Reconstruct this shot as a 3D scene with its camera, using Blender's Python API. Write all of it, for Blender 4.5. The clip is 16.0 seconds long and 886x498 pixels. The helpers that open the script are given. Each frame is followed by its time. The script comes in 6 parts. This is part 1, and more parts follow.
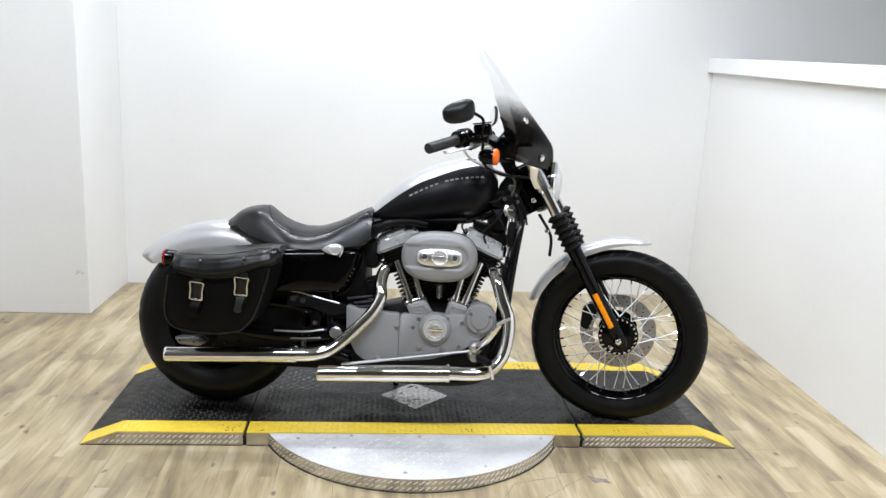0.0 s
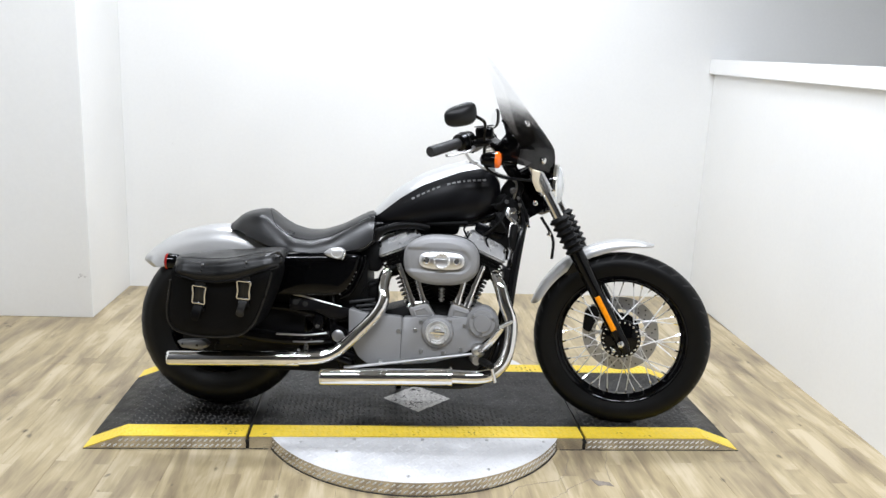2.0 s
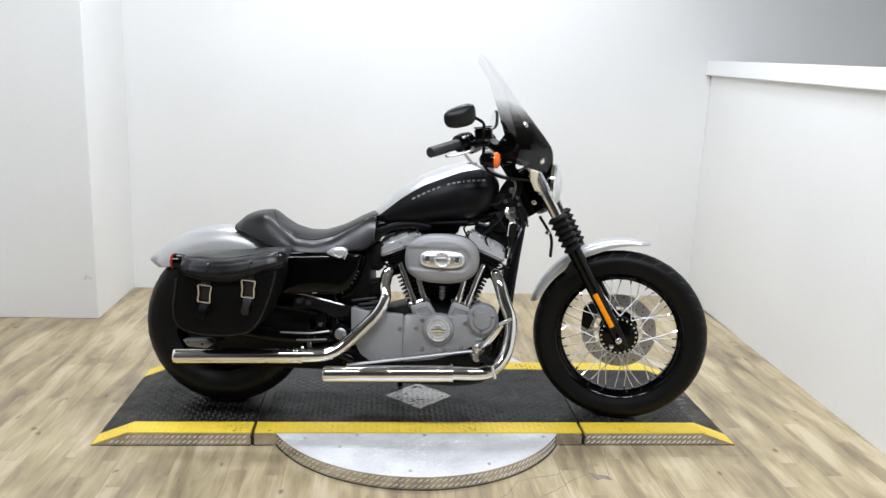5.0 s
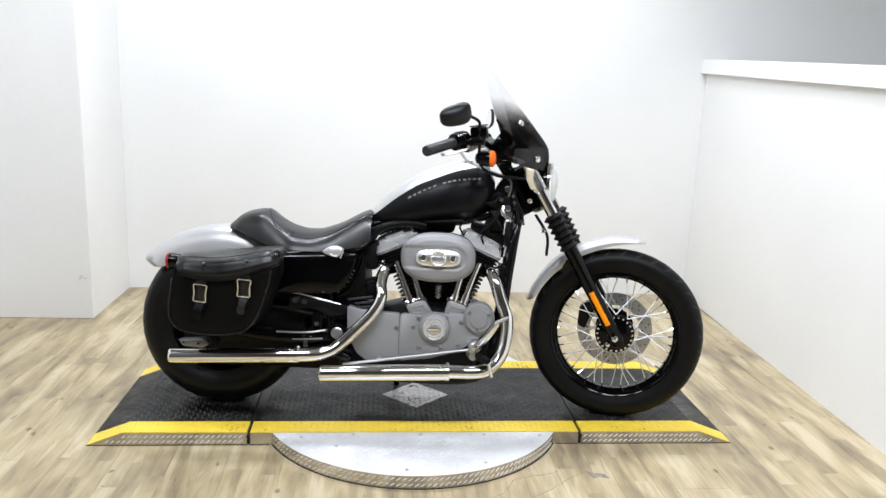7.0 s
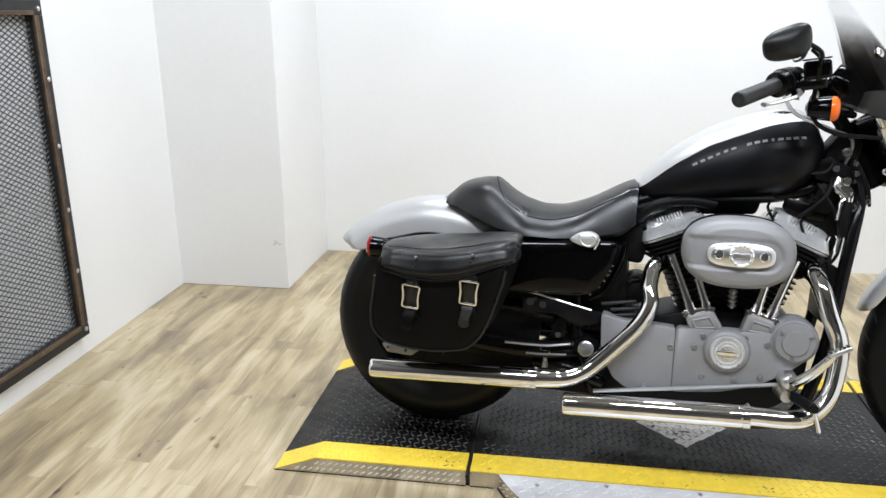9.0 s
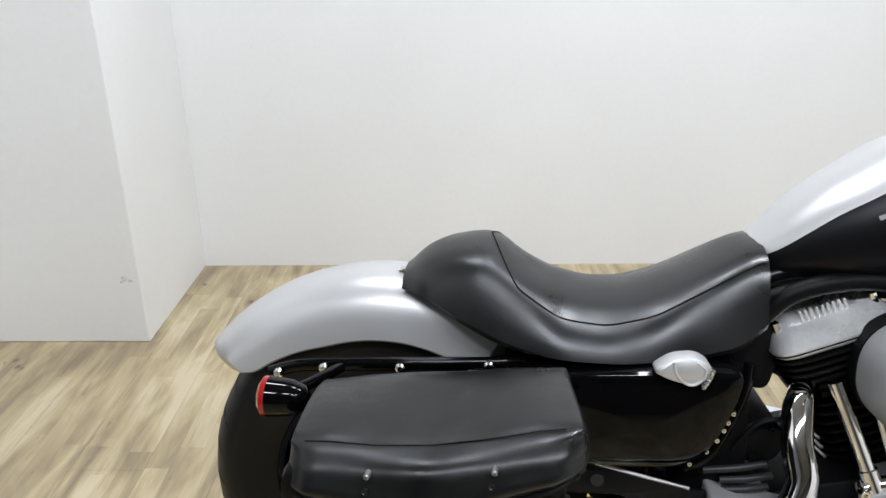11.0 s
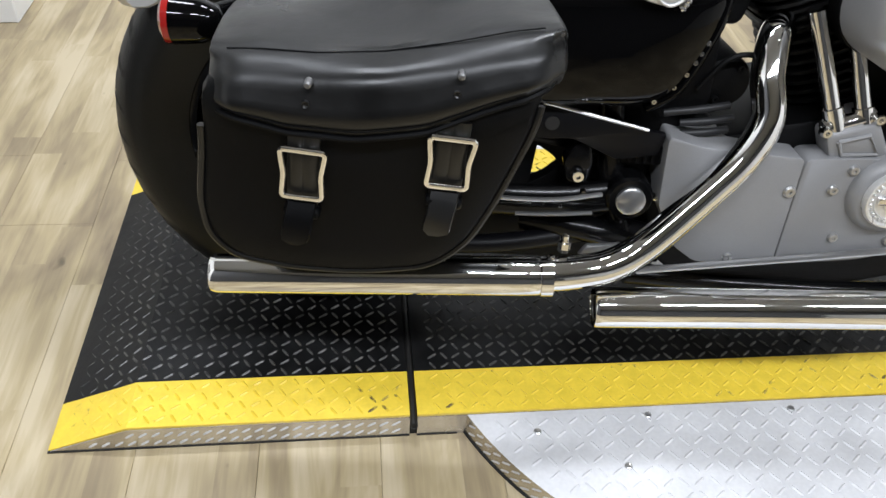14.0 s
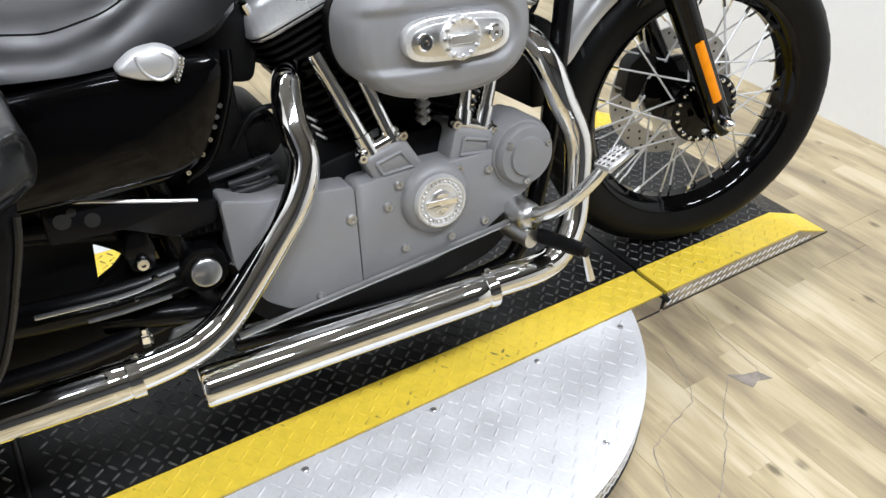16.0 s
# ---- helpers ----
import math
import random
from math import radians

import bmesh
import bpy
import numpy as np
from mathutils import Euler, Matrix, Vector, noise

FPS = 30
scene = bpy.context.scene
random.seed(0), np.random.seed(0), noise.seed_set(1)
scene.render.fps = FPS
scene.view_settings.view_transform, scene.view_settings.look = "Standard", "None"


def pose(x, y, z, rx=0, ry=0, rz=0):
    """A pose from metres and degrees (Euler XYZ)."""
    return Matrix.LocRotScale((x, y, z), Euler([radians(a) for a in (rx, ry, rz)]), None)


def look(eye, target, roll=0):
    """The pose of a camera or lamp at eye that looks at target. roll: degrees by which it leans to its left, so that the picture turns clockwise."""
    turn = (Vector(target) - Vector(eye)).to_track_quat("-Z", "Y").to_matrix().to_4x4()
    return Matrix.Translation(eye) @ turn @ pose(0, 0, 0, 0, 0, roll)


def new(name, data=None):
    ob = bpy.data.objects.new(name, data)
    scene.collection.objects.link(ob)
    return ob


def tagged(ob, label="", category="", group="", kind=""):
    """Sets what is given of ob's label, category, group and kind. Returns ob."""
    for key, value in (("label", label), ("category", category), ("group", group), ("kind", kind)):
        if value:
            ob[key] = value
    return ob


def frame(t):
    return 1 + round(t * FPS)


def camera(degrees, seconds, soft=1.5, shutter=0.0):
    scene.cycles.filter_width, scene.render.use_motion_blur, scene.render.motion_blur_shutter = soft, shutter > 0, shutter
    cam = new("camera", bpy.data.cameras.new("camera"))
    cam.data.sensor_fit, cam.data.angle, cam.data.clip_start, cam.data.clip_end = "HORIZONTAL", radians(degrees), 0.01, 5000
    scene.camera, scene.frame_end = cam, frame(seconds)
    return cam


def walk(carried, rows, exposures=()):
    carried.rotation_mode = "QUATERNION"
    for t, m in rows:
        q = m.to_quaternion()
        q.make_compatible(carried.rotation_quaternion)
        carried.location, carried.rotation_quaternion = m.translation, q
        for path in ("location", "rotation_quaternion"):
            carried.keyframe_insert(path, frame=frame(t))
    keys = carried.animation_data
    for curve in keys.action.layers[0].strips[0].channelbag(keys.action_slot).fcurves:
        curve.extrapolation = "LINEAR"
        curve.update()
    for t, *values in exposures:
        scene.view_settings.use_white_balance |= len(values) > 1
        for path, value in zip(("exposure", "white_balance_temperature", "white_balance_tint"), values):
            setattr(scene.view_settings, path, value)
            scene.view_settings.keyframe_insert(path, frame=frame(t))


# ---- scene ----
cam = camera(59.3, 16.0)
PATH = [
    (0, (-0.224, -3.296, 1.325), (-0.046, -1.353, 0.884), 2.8),
    (0.5, (-0.224, -3.291, 1.327), (-0.053, -1.349, 0.883), 2.7),
    (1, (-0.227, -3.289, 1.326), (-0.054, -1.346, 0.885), 2.7),
    (1.5, (-0.225, -3.289, 1.324), (-0.056, -1.345, 0.885), 2.7),
    (2, (-0.225, -3.295, 1.33), (-0.052, -1.351, 0.893), 2.6),
    (2.5, (-0.222, -3.305, 1.335), (-0.043, -1.361, 0.898), 2.4),
    (3, (-0.222, -3.307, 1.329), (-0.052, -1.366, 0.878), 2.2),
    (3.5, (-0.223, -3.316, 1.335), (-0.051, -1.371, 0.9), 2.1),
    (4, (-0.227, -3.325, 1.328), (-0.057, -1.38, 0.892), 2.3),
    (6.5, (-0.225, -3.374, 1.33), (-0.054, -1.426, 0.909), 2.2),
    (7, (-0.226, -3.347, 1.326), (-0.046, -1.402, 0.894), 2.2),
    (7.5, (-0.224, -3.314, 1.322), (-0.033, -1.372, 0.885), 2.3),
    (8, (-0.29, -3.218, 1.311), (-0.13, -1.279, 0.847), 1.7),
    (8.3, (-0.374, -3.083, 1.291), (-0.243, -1.161, 0.755), -0.7),
    (8.5, (-0.352, -2.952, 1.284), (-0.353, -1.017, 0.777), 0.9),
    (8.7, (-0.404, -2.778, 1.295), (-0.587, -0.88, 0.693), 1.0),
    (9, (-0.437, -2.576, 1.281), (-0.73, -0.689, 0.687), -0.2),
    (9.2, (-0.498, -2.407, 1.279), (-0.722, -0.516, 0.669), 0.3),
    (9.5, (-0.532, -2.212, 1.273), (-0.624, -0.339, 0.576), -1.0),
    (9.7, (-0.54, -2.06, 1.274), (-0.678, -0.175, 0.622), -1.6),
    (11.8, (-0.757, -1.445, 1.234), (-0.707, 0.338, 0.33), 0.9),
    (12, (-0.764, -1.449, 1.224), (-0.706, 0.313, 0.28), 1.6),
    (12.5, (-0.771, -1.452, 1.172), (-0.685, 0.235, 0.101), 3.7),
    (13, (-0.771, -1.446, 1.119), (-0.649, 0.131, -0.105), 5.0),
    (13.5, (-0.77, -1.442, 1.087), (-0.634, 0.063, -0.223), 5.5),
    (14, (-0.737, -1.443, 1.068), (-0.527, 0.035, -0.263), 4.0),
    (14.5, (-0.683, -1.451, 1.056), (-0.286, 0.013, -0.247), 3.8),
    (15, (-0.637, -1.456, 1.056), (-0.078, -0.028, -0.228), 3.0),
    (15.5, (-0.612, -1.464, 1.063), (0.136, -0.066, -0.155), 4.1),
    (16, (-0.574, -1.49, 1.077), (0.356, -0.168, -0.1), 2.9),
]

# ---------------------------------------------------------------- light
EXPOSURES = [(0, -0.48), (0.8, -0.42), (2.5, -0.43), (3.3, -0.48), (4.0, -0.62), (4.3, -0.62), (6.4, -0.42), (7.0, -0.37), (8.5, -0.38), (9.0, -0.4), (9.7, -0.47), (12, -0.63), (13, -0.6), (14, -0.47), (16, -0.38)]
walk(cam, [(t, look(eye, target, roll)) for t, eye, target, roll in PATH], EXPOSURES)

world = bpy.data.worlds.new("world")
scene.world = world
world.use_nodes = True
world.node_tree.nodes["Background"].inputs[0].default_value = (0.9, 0.95, 1.0, 1)
world.node_tree.nodes["Background"].inputs[1].default_value = 0.25


def ceiling_lamp(x, y, sx, sy, power, z=2.82):
    lamp = bpy.data.lights.new("ceiling_lamp", "AREA")
    lamp.shape, lamp.size, lamp.size_y, lamp.energy = "RECTANGLE", sx, sy, power
    lamp.color = (0.935, 0.985, 1.08)
    ob = new("ceiling_lamp", lamp)
    ob.matrix_world = pose(x, y, z)
    return ob


for lamp_x in (-1.35, -0.5, 0.35, 1.2):
    ceiling_lamp(lamp_x, -2.2, 0.55, 0.22, 40)
for lamp_x in (-1.0, 0.0, 1.0):
    ceiling_lamp(lamp_x, 0.15, 0.55, 0.22, 35)


# ---------------------------------------------------------------- materials
def mat(name, color, rough=0.5, metal=0.0, var=0.12, scale=8.0, fine=90.0, bump=0.0, bump_scale=None, coat=0.0,
        rough_var=0.0, stretch=None, island=False, spec=0.5):
    """A surface with variation at two scales, fine relief and uneven gloss."""
    m = bpy.data.materials.new(name)
    m.use_nodes = True
    nt = m.node_tree
    b = nt.nodes["Principled BSDF"]
    b.inputs["Roughness"].default_value = rough
    b.inputs["Metallic"].default_value = metal
    b.inputs["Coat Weight"].default_value = coat
    b.inputs["Specular IOR Level"].default_value = spec
    tc = nt.nodes.new("ShaderNodeTexCoord")
    mp = nt.nodes.new("ShaderNodeMapping")
    nt.links.new(tc.outputs["Object"], mp.inputs[0])
    if stretch:
        mp.inputs["Scale"].default_value = stretch
    n1 = nt.nodes.new("ShaderNodeTexNoise")
    n1.inputs["Scale"].default_value, n1.inputs["Detail"].default_value = scale, 4
    n2 = nt.nodes.new("ShaderNodeTexNoise")
    n2.inputs["Scale"].default_value, n2.inputs["Detail"].default_value = fine, 3
    for n in (n1, n2):
        nt.links.new(mp.outputs[0], n.inputs["Vector"])
    add = nt.nodes.new("ShaderNodeMath")
    add.operation = "MULTIPLY_ADD"
    add.inputs[1].default_value = 0.45
    nt.links.new(n2.outputs[0], add.inputs[0])
    nt.links.new(n1.outputs[0], add.inputs[2])
    ramp = nt.nodes.new("ShaderNodeMapRange")
    ramp.inputs["From Min"].default_value, ramp.inputs["From Max"].default_value = 0.45, 1.0
    ramp.inputs["To Min"].default_value, ramp.inputs["To Max"].default_value = 1 - var, 1 + var
    nt.links.new(add.outputs[0], ramp.inputs["Value"])
    mul = nt.nodes.new("ShaderNodeMix")
    mul.data_type, mul.blend_type = "RGBA", "MULTIPLY"
    mul.inputs["Factor"].default_value = 1.0
    mul.inputs["A"].default_value = (*color, 1)
    nt.links.new(ramp.outputs[0], mul.inputs["B"])
    nt.links.new(mul.outputs["Result"], b.inputs["Base Color"])
    if rough_var:
        rr = nt.nodes.new("ShaderNodeMapRange")
        rr.inputs["From Min"].default_value, rr.inputs["From Max"].default_value = 0.3, 0.7
        rr.inputs["To Min"].default_value, rr.inputs["To Max"].default_value = max(0.02, rough - rough_var), rough + rough_var
        nt.links.new(n1.outputs[0], rr.inputs["Value"])
        nt.links.new(rr.outputs[0], b.inputs["Roughness"])
    if bump:
        bp = nt.nodes.new("ShaderNodeBump")
        bp.inputs["Strength"].default_value, bp.inputs["Distance"].default_value = bump, 0.002
        nb = nt.nodes.new("ShaderNodeTexNoise")
        nb.inputs["Scale"].default_value, nb.inputs["Detail"].default_value = bump_scale or fine, 3
        nt.links.new(mp.outputs[0], nb.inputs["Vector"])
        nt.links.new(nb.outputs[0], bp.inputs["Height"])
        nt.links.new(bp.outputs[0], b.inputs["Normal"])
    return m


WALL = mat("white_wall_paint", (0.80, 0.80, 0.785), 0.55, var=0.03, scale=1.5, fine=60, bump=0.08, bump_scale=160)
# unseen ceiling: dark colour stands in for weak bounce, keeps blacks and chrome deep
CEILING = mat("darkened_ceiling", (0.26, 0.26, 0.26), 0.8, var=0.05)
# unseen front walls: the shade of a dim room is put into the colour
FAR_WALL = mat("far_wall_darkened_for_shade", (0.07, 0.07, 0.072), 0.7, var=0.06)
CAP = mat("white_gloss_trim", (0.84, 0.84, 0.83), 0.35, var=0.03, scale=4)
BLACK_PLATE = mat("black_painted_plate", (0.0065, 0.0065, 0.0068), 0.42, spec=0.3, var=0.5, scale=14, fine=120, bump=0.15, rough_var=0.12)
YELLOW = mat("yellow_safety_paint", (0.86, 0.62, 0.045), 0.42, var=0.05, scale=22, fine=180, bump=0.1, rough_var=0.08)
ALU_PLATE = mat("aluminium_plate", (0.70, 0.70, 0.71), 0.62, 0.25, var=0.12, scale=9, fine=140, bump=0.08, rough_var=0.1)
ALU_SIDE = mat("aluminium_side_plate", (0.62, 0.60, 0.57), 0.22, 1.0, var=0.12, scale=9, fine=140, bump=0.05, rough_var=0.06)
LUG = mat("scuffed_black_lug", (0.085, 0.083, 0.080), 0.36, 0.4, var=0.85, scale=40, fine=160, rough_var=0.08)
WORN = mat("worn_bare_plate", (0.42, 0.41, 0.40), 0.42, 0.7, var=0.4, scale=30, fine=150, bump=0.1, rough_var=0.1)
HOSE = mat("black_hose_rubber", (0.02, 0.019, 0.018), 0.45, spec=0.4, var=0.3, scale=20)
GAP = mat("dark_gap_fill", (0.01, 0.01, 0.01), 0.7)
SILVER = mat("silver_paint", (0.535, 0.535, 0.53), 0.36, 0.48, var=0.03, scale=5, fine=500, coat=0.25)
DENIM = mat("satin_black_paint", (0.0035, 0.0035, 0.0045), 0.38, spec=0.2, var=0.1, scale=6, fine=400)
GLOSS = mat("gloss_black_paint", (0.0015, 0.0015, 0.0017), 0.06, spec=0.20, var=0.1, scale=8, coat=0.03)
FRAME = mat("black_frame_enamel", (0.003, 0.003, 0.0033), 0.22, var=0.15, scale=10, coat=0.05, spec=0.18)
MATT = mat("black_crinkle_casting", (0.003, 0.003, 0.0032), 0.48, spec=0.16, var=0.2, scale=30, bump=0.25, bump_scale=500)
CHROME = mat("chrome", (0.86, 0.855, 0.84), 0.045, 1.0, var=0.03, scale=6, rough_var=0.02)
ROCKER = mat("satin_rocker_aluminium", (0.84, 0.84, 0.835), 0.31, 0.65, var=0.16, scale=14, fine=200, bump=0.05, rough_var=0.08)
ALU = mat("polished_aluminium", (0.72, 0.72, 0.715), 0.33, 1.0, var=0.08, scale=18, fine=200, bump=0.05, rough_var=0.06)
BRIGHT = mat("satin_chrome", (0.88, 0.88, 0.87), 0.20, 1.0, var=0.05, scale=12, rough_var=0.05)
DULL = mat("dull_nickel", (0.22, 0.22, 0.22), 0.4, 0.8)
FINTIP = mat("machined_fin_edge", (0.6, 0.6, 0.58), 0.3, 0.8)
GREY = mat("grey_powder_coat", (0.262, 0.262, 0.265), 0.5, 0.2, var=0.08, scale=10, fine=500, bump=0.12, bump_scale=700)
TREAD = mat("front_tyre_rubber", (0.0036, 0.0036, 0.0037), 0.46, spec=0.17, var=0.3, scale=12, fine=160, bump=0.2, bump_scale=260)
RUBBER = mat("tyre_rubber", (0.0034, 0.0034, 0.0034), 0.42, spec=0.28, var=0.25, scale=12, fine=160, bump=0.15, bump_scale=260)
SOFT = mat("black_moulded_rubber", (0.003, 0.003, 0.0032), 0.5, spec=0.16, var=0.2, scale=20, bump=0.1)
LEATHER = mat("black_leather", (0.0023, 0.0024, 0.0028), 0.50, spec=0.10, var=0.4, scale=9, fine=140, bump=0.12, bump_scale=520, rough_var=0.08)
FLAP = mat("polished_black_leather", (0.0038, 0.0038, 0.0038), 0.36, spec=0.44, var=0.3, scale=9, fine=140, bump=0.30, bump_scale=38, rough_var=0.12)
VINYL = mat("black_seat_vinyl", (0.0045, 0.0045, 0.005), 0.36, spec=0.55, var=0.25, scale=9, fine=200, bump=0.08, bump_scale=420, rough_var=0.12)
SEAM = mat("black_seam_thread", (0.003, 0.003, 0.003), 0.7, spec=0.15)
SPOKE = mat("bright_spoke_steel", (0.66, 0.66, 0.66), 0.42, 0.45, var=0.08)
STEEL = mat("zinc_steel", (0.55, 0.55, 0.55), 0.28, 0.9, var=0.1)
ROTOR = mat("brushed_brake_steel", (0.48, 0.48, 0.475), 0.42, 0.9, var=0.12, scale=20)
PANEL = mat("black_angle_iron", (0.016, 0.016, 0.016), 0.45, 0.2, var=0.4, scale=20, fine=90, bump=0.15)
RUST = mat("rusty_steel", (0.095, 0.062, 0.036), 0.6, 0.2, var=0.7, scale=14, fine=80, bump=0.3)
MESH = mat("dark_expanded_steel", (0.05, 0.05, 0.05), 0.45, 0.5, var=0.3)
AMBER = mat("amber_reflector", (0.95, 0.30, 0.002), 0.35, spec=0.25, var=0.08, scale=60, fine=500)
ORANGE = mat("orange_lens", (0.85, 0.15, 0.01), 0.18, spec=0.35, var=0.05, coat=0.15)
RED = mat("red_lens", (0.30, 0.012, 0.010), 0.15, var=0.08, coat=0.5)
MARK = mat("silver_tank_marking", (0.24, 0.24, 0.24), 0.4, 0.3)
GRIP = mat("worn_grip_rubber", (0.018, 0.018, 0.019), 0.48, spec=0.45, var=0.25, scale=20, bump=0.15)
# polished bracket metal: the cream it reflects is put into the base colour
CREAM = mat("painted_cream_reflection", (0.74, 0.66, 0.50), 0.32, 0.25, var=0.05)
LENS = mat("headlight_glass", (0.75, 0.77, 0.78), 0.06, 0.5, var=0.08, scale=40)
SHELL = mat("satin_black_shell", (0.006, 0.006, 0.006), 0.38, spec=0.3, var=0.15, scale=20)
MIRROR = mat("mirror_glass", (0.9, 0.9, 0.9), 0.02, 1.0, var=0.0)


def scuffed(m, dark, scale, amount):
    """Adds dark scuff marks with a shape of their own to a painted surface."""
    nt = m.node_tree
    b = nt.nodes["Principled BSDF"]
    link = b.inputs["Base Color"].links[0]
    tc = nt.nodes.new("ShaderNodeTexCoord")
    n = nt.nodes.new("ShaderNodeTexNoise")
    n.inputs["Scale"].default_value, n.inputs["Detail"].default_value, n.inputs["Roughness"].default_value = scale, 8, 0.75
    nt.links.new(tc.outputs["Object"], n.inputs["Vector"])
    rng = nt.nodes.new("ShaderNodeMapRange")
    rng.inputs["From Min"].default_value, rng.inputs["From Max"].default_value = amount, amount + 0.05
    nt.links.new(n.outputs[0], rng.inputs["Value"])
    mix = nt.nodes.new("ShaderNodeMix")
    mix.data_type = "RGBA"
    mix.inputs["B"].default_value = (*dark, 1)
    nt.links.new(rng.outputs[0], mix.inputs["Factor"])
    nt.links.new(link.from_socket, mix.inputs["A"])
    nt.links.new(mix.outputs["Result"], b.inputs["Base Color"])


YELLOW_LUG = mat("yellow_band_paint", (0.88, 0.64, 0.06), 0.40, var=0.10, scale=40, fine=180, rough_var=0.08)
scuffed(YELLOW_LUG, (0.30, 0.21, 0.05), 38, 0.655)
scuffed(YELLOW, (0.20, 0.14, 0.05), 40, 0.69)
YELLOW_WORN = mat("yellow_lug_worn_to_metal", (0.86, 0.62, 0.05), 0.4, var=0.06, scale=20, fine=180, rough_var=0.08)
scuffed(YELLOW_WORN, (0.13, 0.09, 0.03), 7, 0.545)
scuffed(WALL, (0.66, 0.645, 0.62), 2.6, 0.71)
scuffed(WORN, (0.03, 0.03, 0.03), 30, 0.56)


def wood_material():
    """Washed oak planks printed as three strips: each strip its own tone, soft streaks along it, small knots and wear."""
    m = bpy.data.materials.new("washed_oak_plank")
    m.use_nodes = True
    nt = m.node_tree
    b = nt.nodes["Principled BSDF"]

    def node(kind, **inputs):
        n = nt.nodes.new(kind)
        for k, v in inputs.items():
            n.inputs[int(k[1:])].default_value = v
        return n

    def calc(op, a, c):
        n = node("ShaderNodeMath")
        n.operation = op
        for i, v in enumerate((a, c)):
            if isinstance(v, (int, float)):
                n.inputs[i].default_value = v
            else:
                nt.links.new(v, n.inputs[i])
        return n.outputs[0]

    pos, sep = node("ShaderNodeNewGeometry"), node("ShaderNodeSeparateXYZ")
    nt.links.new(pos.outputs["Position"], sep.inputs[0])
    cx = calc("FLOOR", calc("DIVIDE", calc("ADD", sep.outputs[0], 2.235), 0.0634), 0)
    w1 = node("ShaderNodeTexWhiteNoise")
    w1.noise_dimensions = "1D"
    nt.links.new(cx, w1.inputs["W"])
    cy = calc("FLOOR", calc("ADD", calc("DIVIDE", sep.outputs[1], 0.46), calc("MULTIPLY", w1.outputs[0], 7.0)), 0)
    cell = node("ShaderNodeCombineXYZ")
    nt.links.new(cx, cell.inputs[0])
    nt.links.new(cy, cell.inputs[1])
    w2 = node("ShaderNodeTexWhiteNoise")
    w2.noise_dimensions = "2D"
    nt.links.new(cell.outputs[0], w2.inputs["Vector"])
    strip = w2.outputs[0]
    shift = node("ShaderNodeVectorMath")
    shift.operation = "MULTIPLY_ADD"
    shift.inputs[1].default_value = (0.02, 0.1, 0.35)
    nt.links.new(w2.outputs["Color"], shift.inputs[0])
    nt.links.new(pos.outputs["Position"], shift.inputs[2])

    def streak(src, sx, sy, detail, dist=0.6, rough=0.5):
        mp = node("ShaderNodeMapping")
        mp.inputs["Scale"].default_value = (sx, sy, 1)
        nt.links.new(src, mp.inputs[0])
        n = node("ShaderNodeTexNoise")
        n.inputs["Scale"].default_value, n.inputs["Detail"].default_value, n.inputs["Roughness"].default_value = 1.0, detail, rough
        n.inputs["Distortion"].default_value = dist
        nt.links.new(mp.outputs[0], n.inputs["Vector"])
        return n.outputs[0]

    soft = streak(pos.outputs["Position"], 6.0, 1.9, 3, 1.0)
    broad = streak(shift.outputs[0], 13, 2.0, 3, 1.1, 0.5)
    grain = streak(shift.outputs[0], 130, 7, 3)
    knots = streak(shift.outputs[0], 24, 15, 1, 0.15)
    value = calc("ADD", calc("MULTIPLY", soft, 0.55), calc("MULTIPLY", broad, 0.54))
    value = calc("ADD", value, calc("MULTIPLY", calc("SUBTRACT", grain, 0.5), 0.15))
    value = calc("ADD", value, calc("MULTIPLY", calc("SUBTRACT", strip, 0.5), 0.115))
    value = calc("SUBTRACT", value, 0.045)
    smear = node("ShaderNodeMapRange")          # dark weathered streaks with one sharp side
    smear.inputs["From Min"].default_value, smear.inputs["From Max"].default_value = 0.53, 0.66
    nt.links.new(streak(shift.outputs[0], 17, 2.6, 4, 0.8, 0.6), smear.inputs["Value"])
    value = calc("SUBTRACT", value, calc("MULTIPLY", smear.outputs[0], 0.065))
    ramp = node("ShaderNodeValToRGB")
    e = ramp.color_ramp.elements
    e[0].position, e[0].color = 0.27, (0.195, 0.150, 0.098, 1)
    e[1].position, e[1].color = 0.64, (0.570, 0.480, 0.325, 1)
    for p, c in ((0.42, (0.330, 0.262, 0.160, 1)), (0.52, (0.440, 0.355, 0.208, 1))):
        e.new(p).color = c
    nt.links.new(value, ramp.inputs[0])
    spot = node("ShaderNodeMapRange")
    spot.inputs["From Min"].default_value, spot.inputs["From Max"].default_value = 0.74, 0.80
    spot.inputs["To Min"].default_value, spot.inputs["To Max"].default_value = 1.0, 0.45
    nt.links.new(knots, spot.inputs["Value"])
    cells = node("ShaderNodeTexVoronoi")        # single round knots
    cells.inputs["Scale"].default_value = 1.0
    mp = node("ShaderNodeMapping")
    mp.inputs["Scale"].default_value = (7.0, 4.2, 1)
    nt.links.new(pos.outputs["Position"], mp.inputs[0])
    nt.links.new(mp.outputs[0], cells.inputs["Vector"])
    eye = node("ShaderNodeMapRange")
    eye.inputs["From Min"].default_value, eye.inputs["From Max"].default_value = 0.035, 0.085
    eye.inputs["To Min"].default_value, eye.inputs["To Max"].default_value = 0.38, 1.0
    wob = calc("ADD", cells.outputs["Distance"], calc("MULTIPLY", calc("SUBTRACT", grain, 0.5), 0.09))
    nt.links.new(wob, eye.inputs["Value"])
    mul = node("ShaderNodeMix")
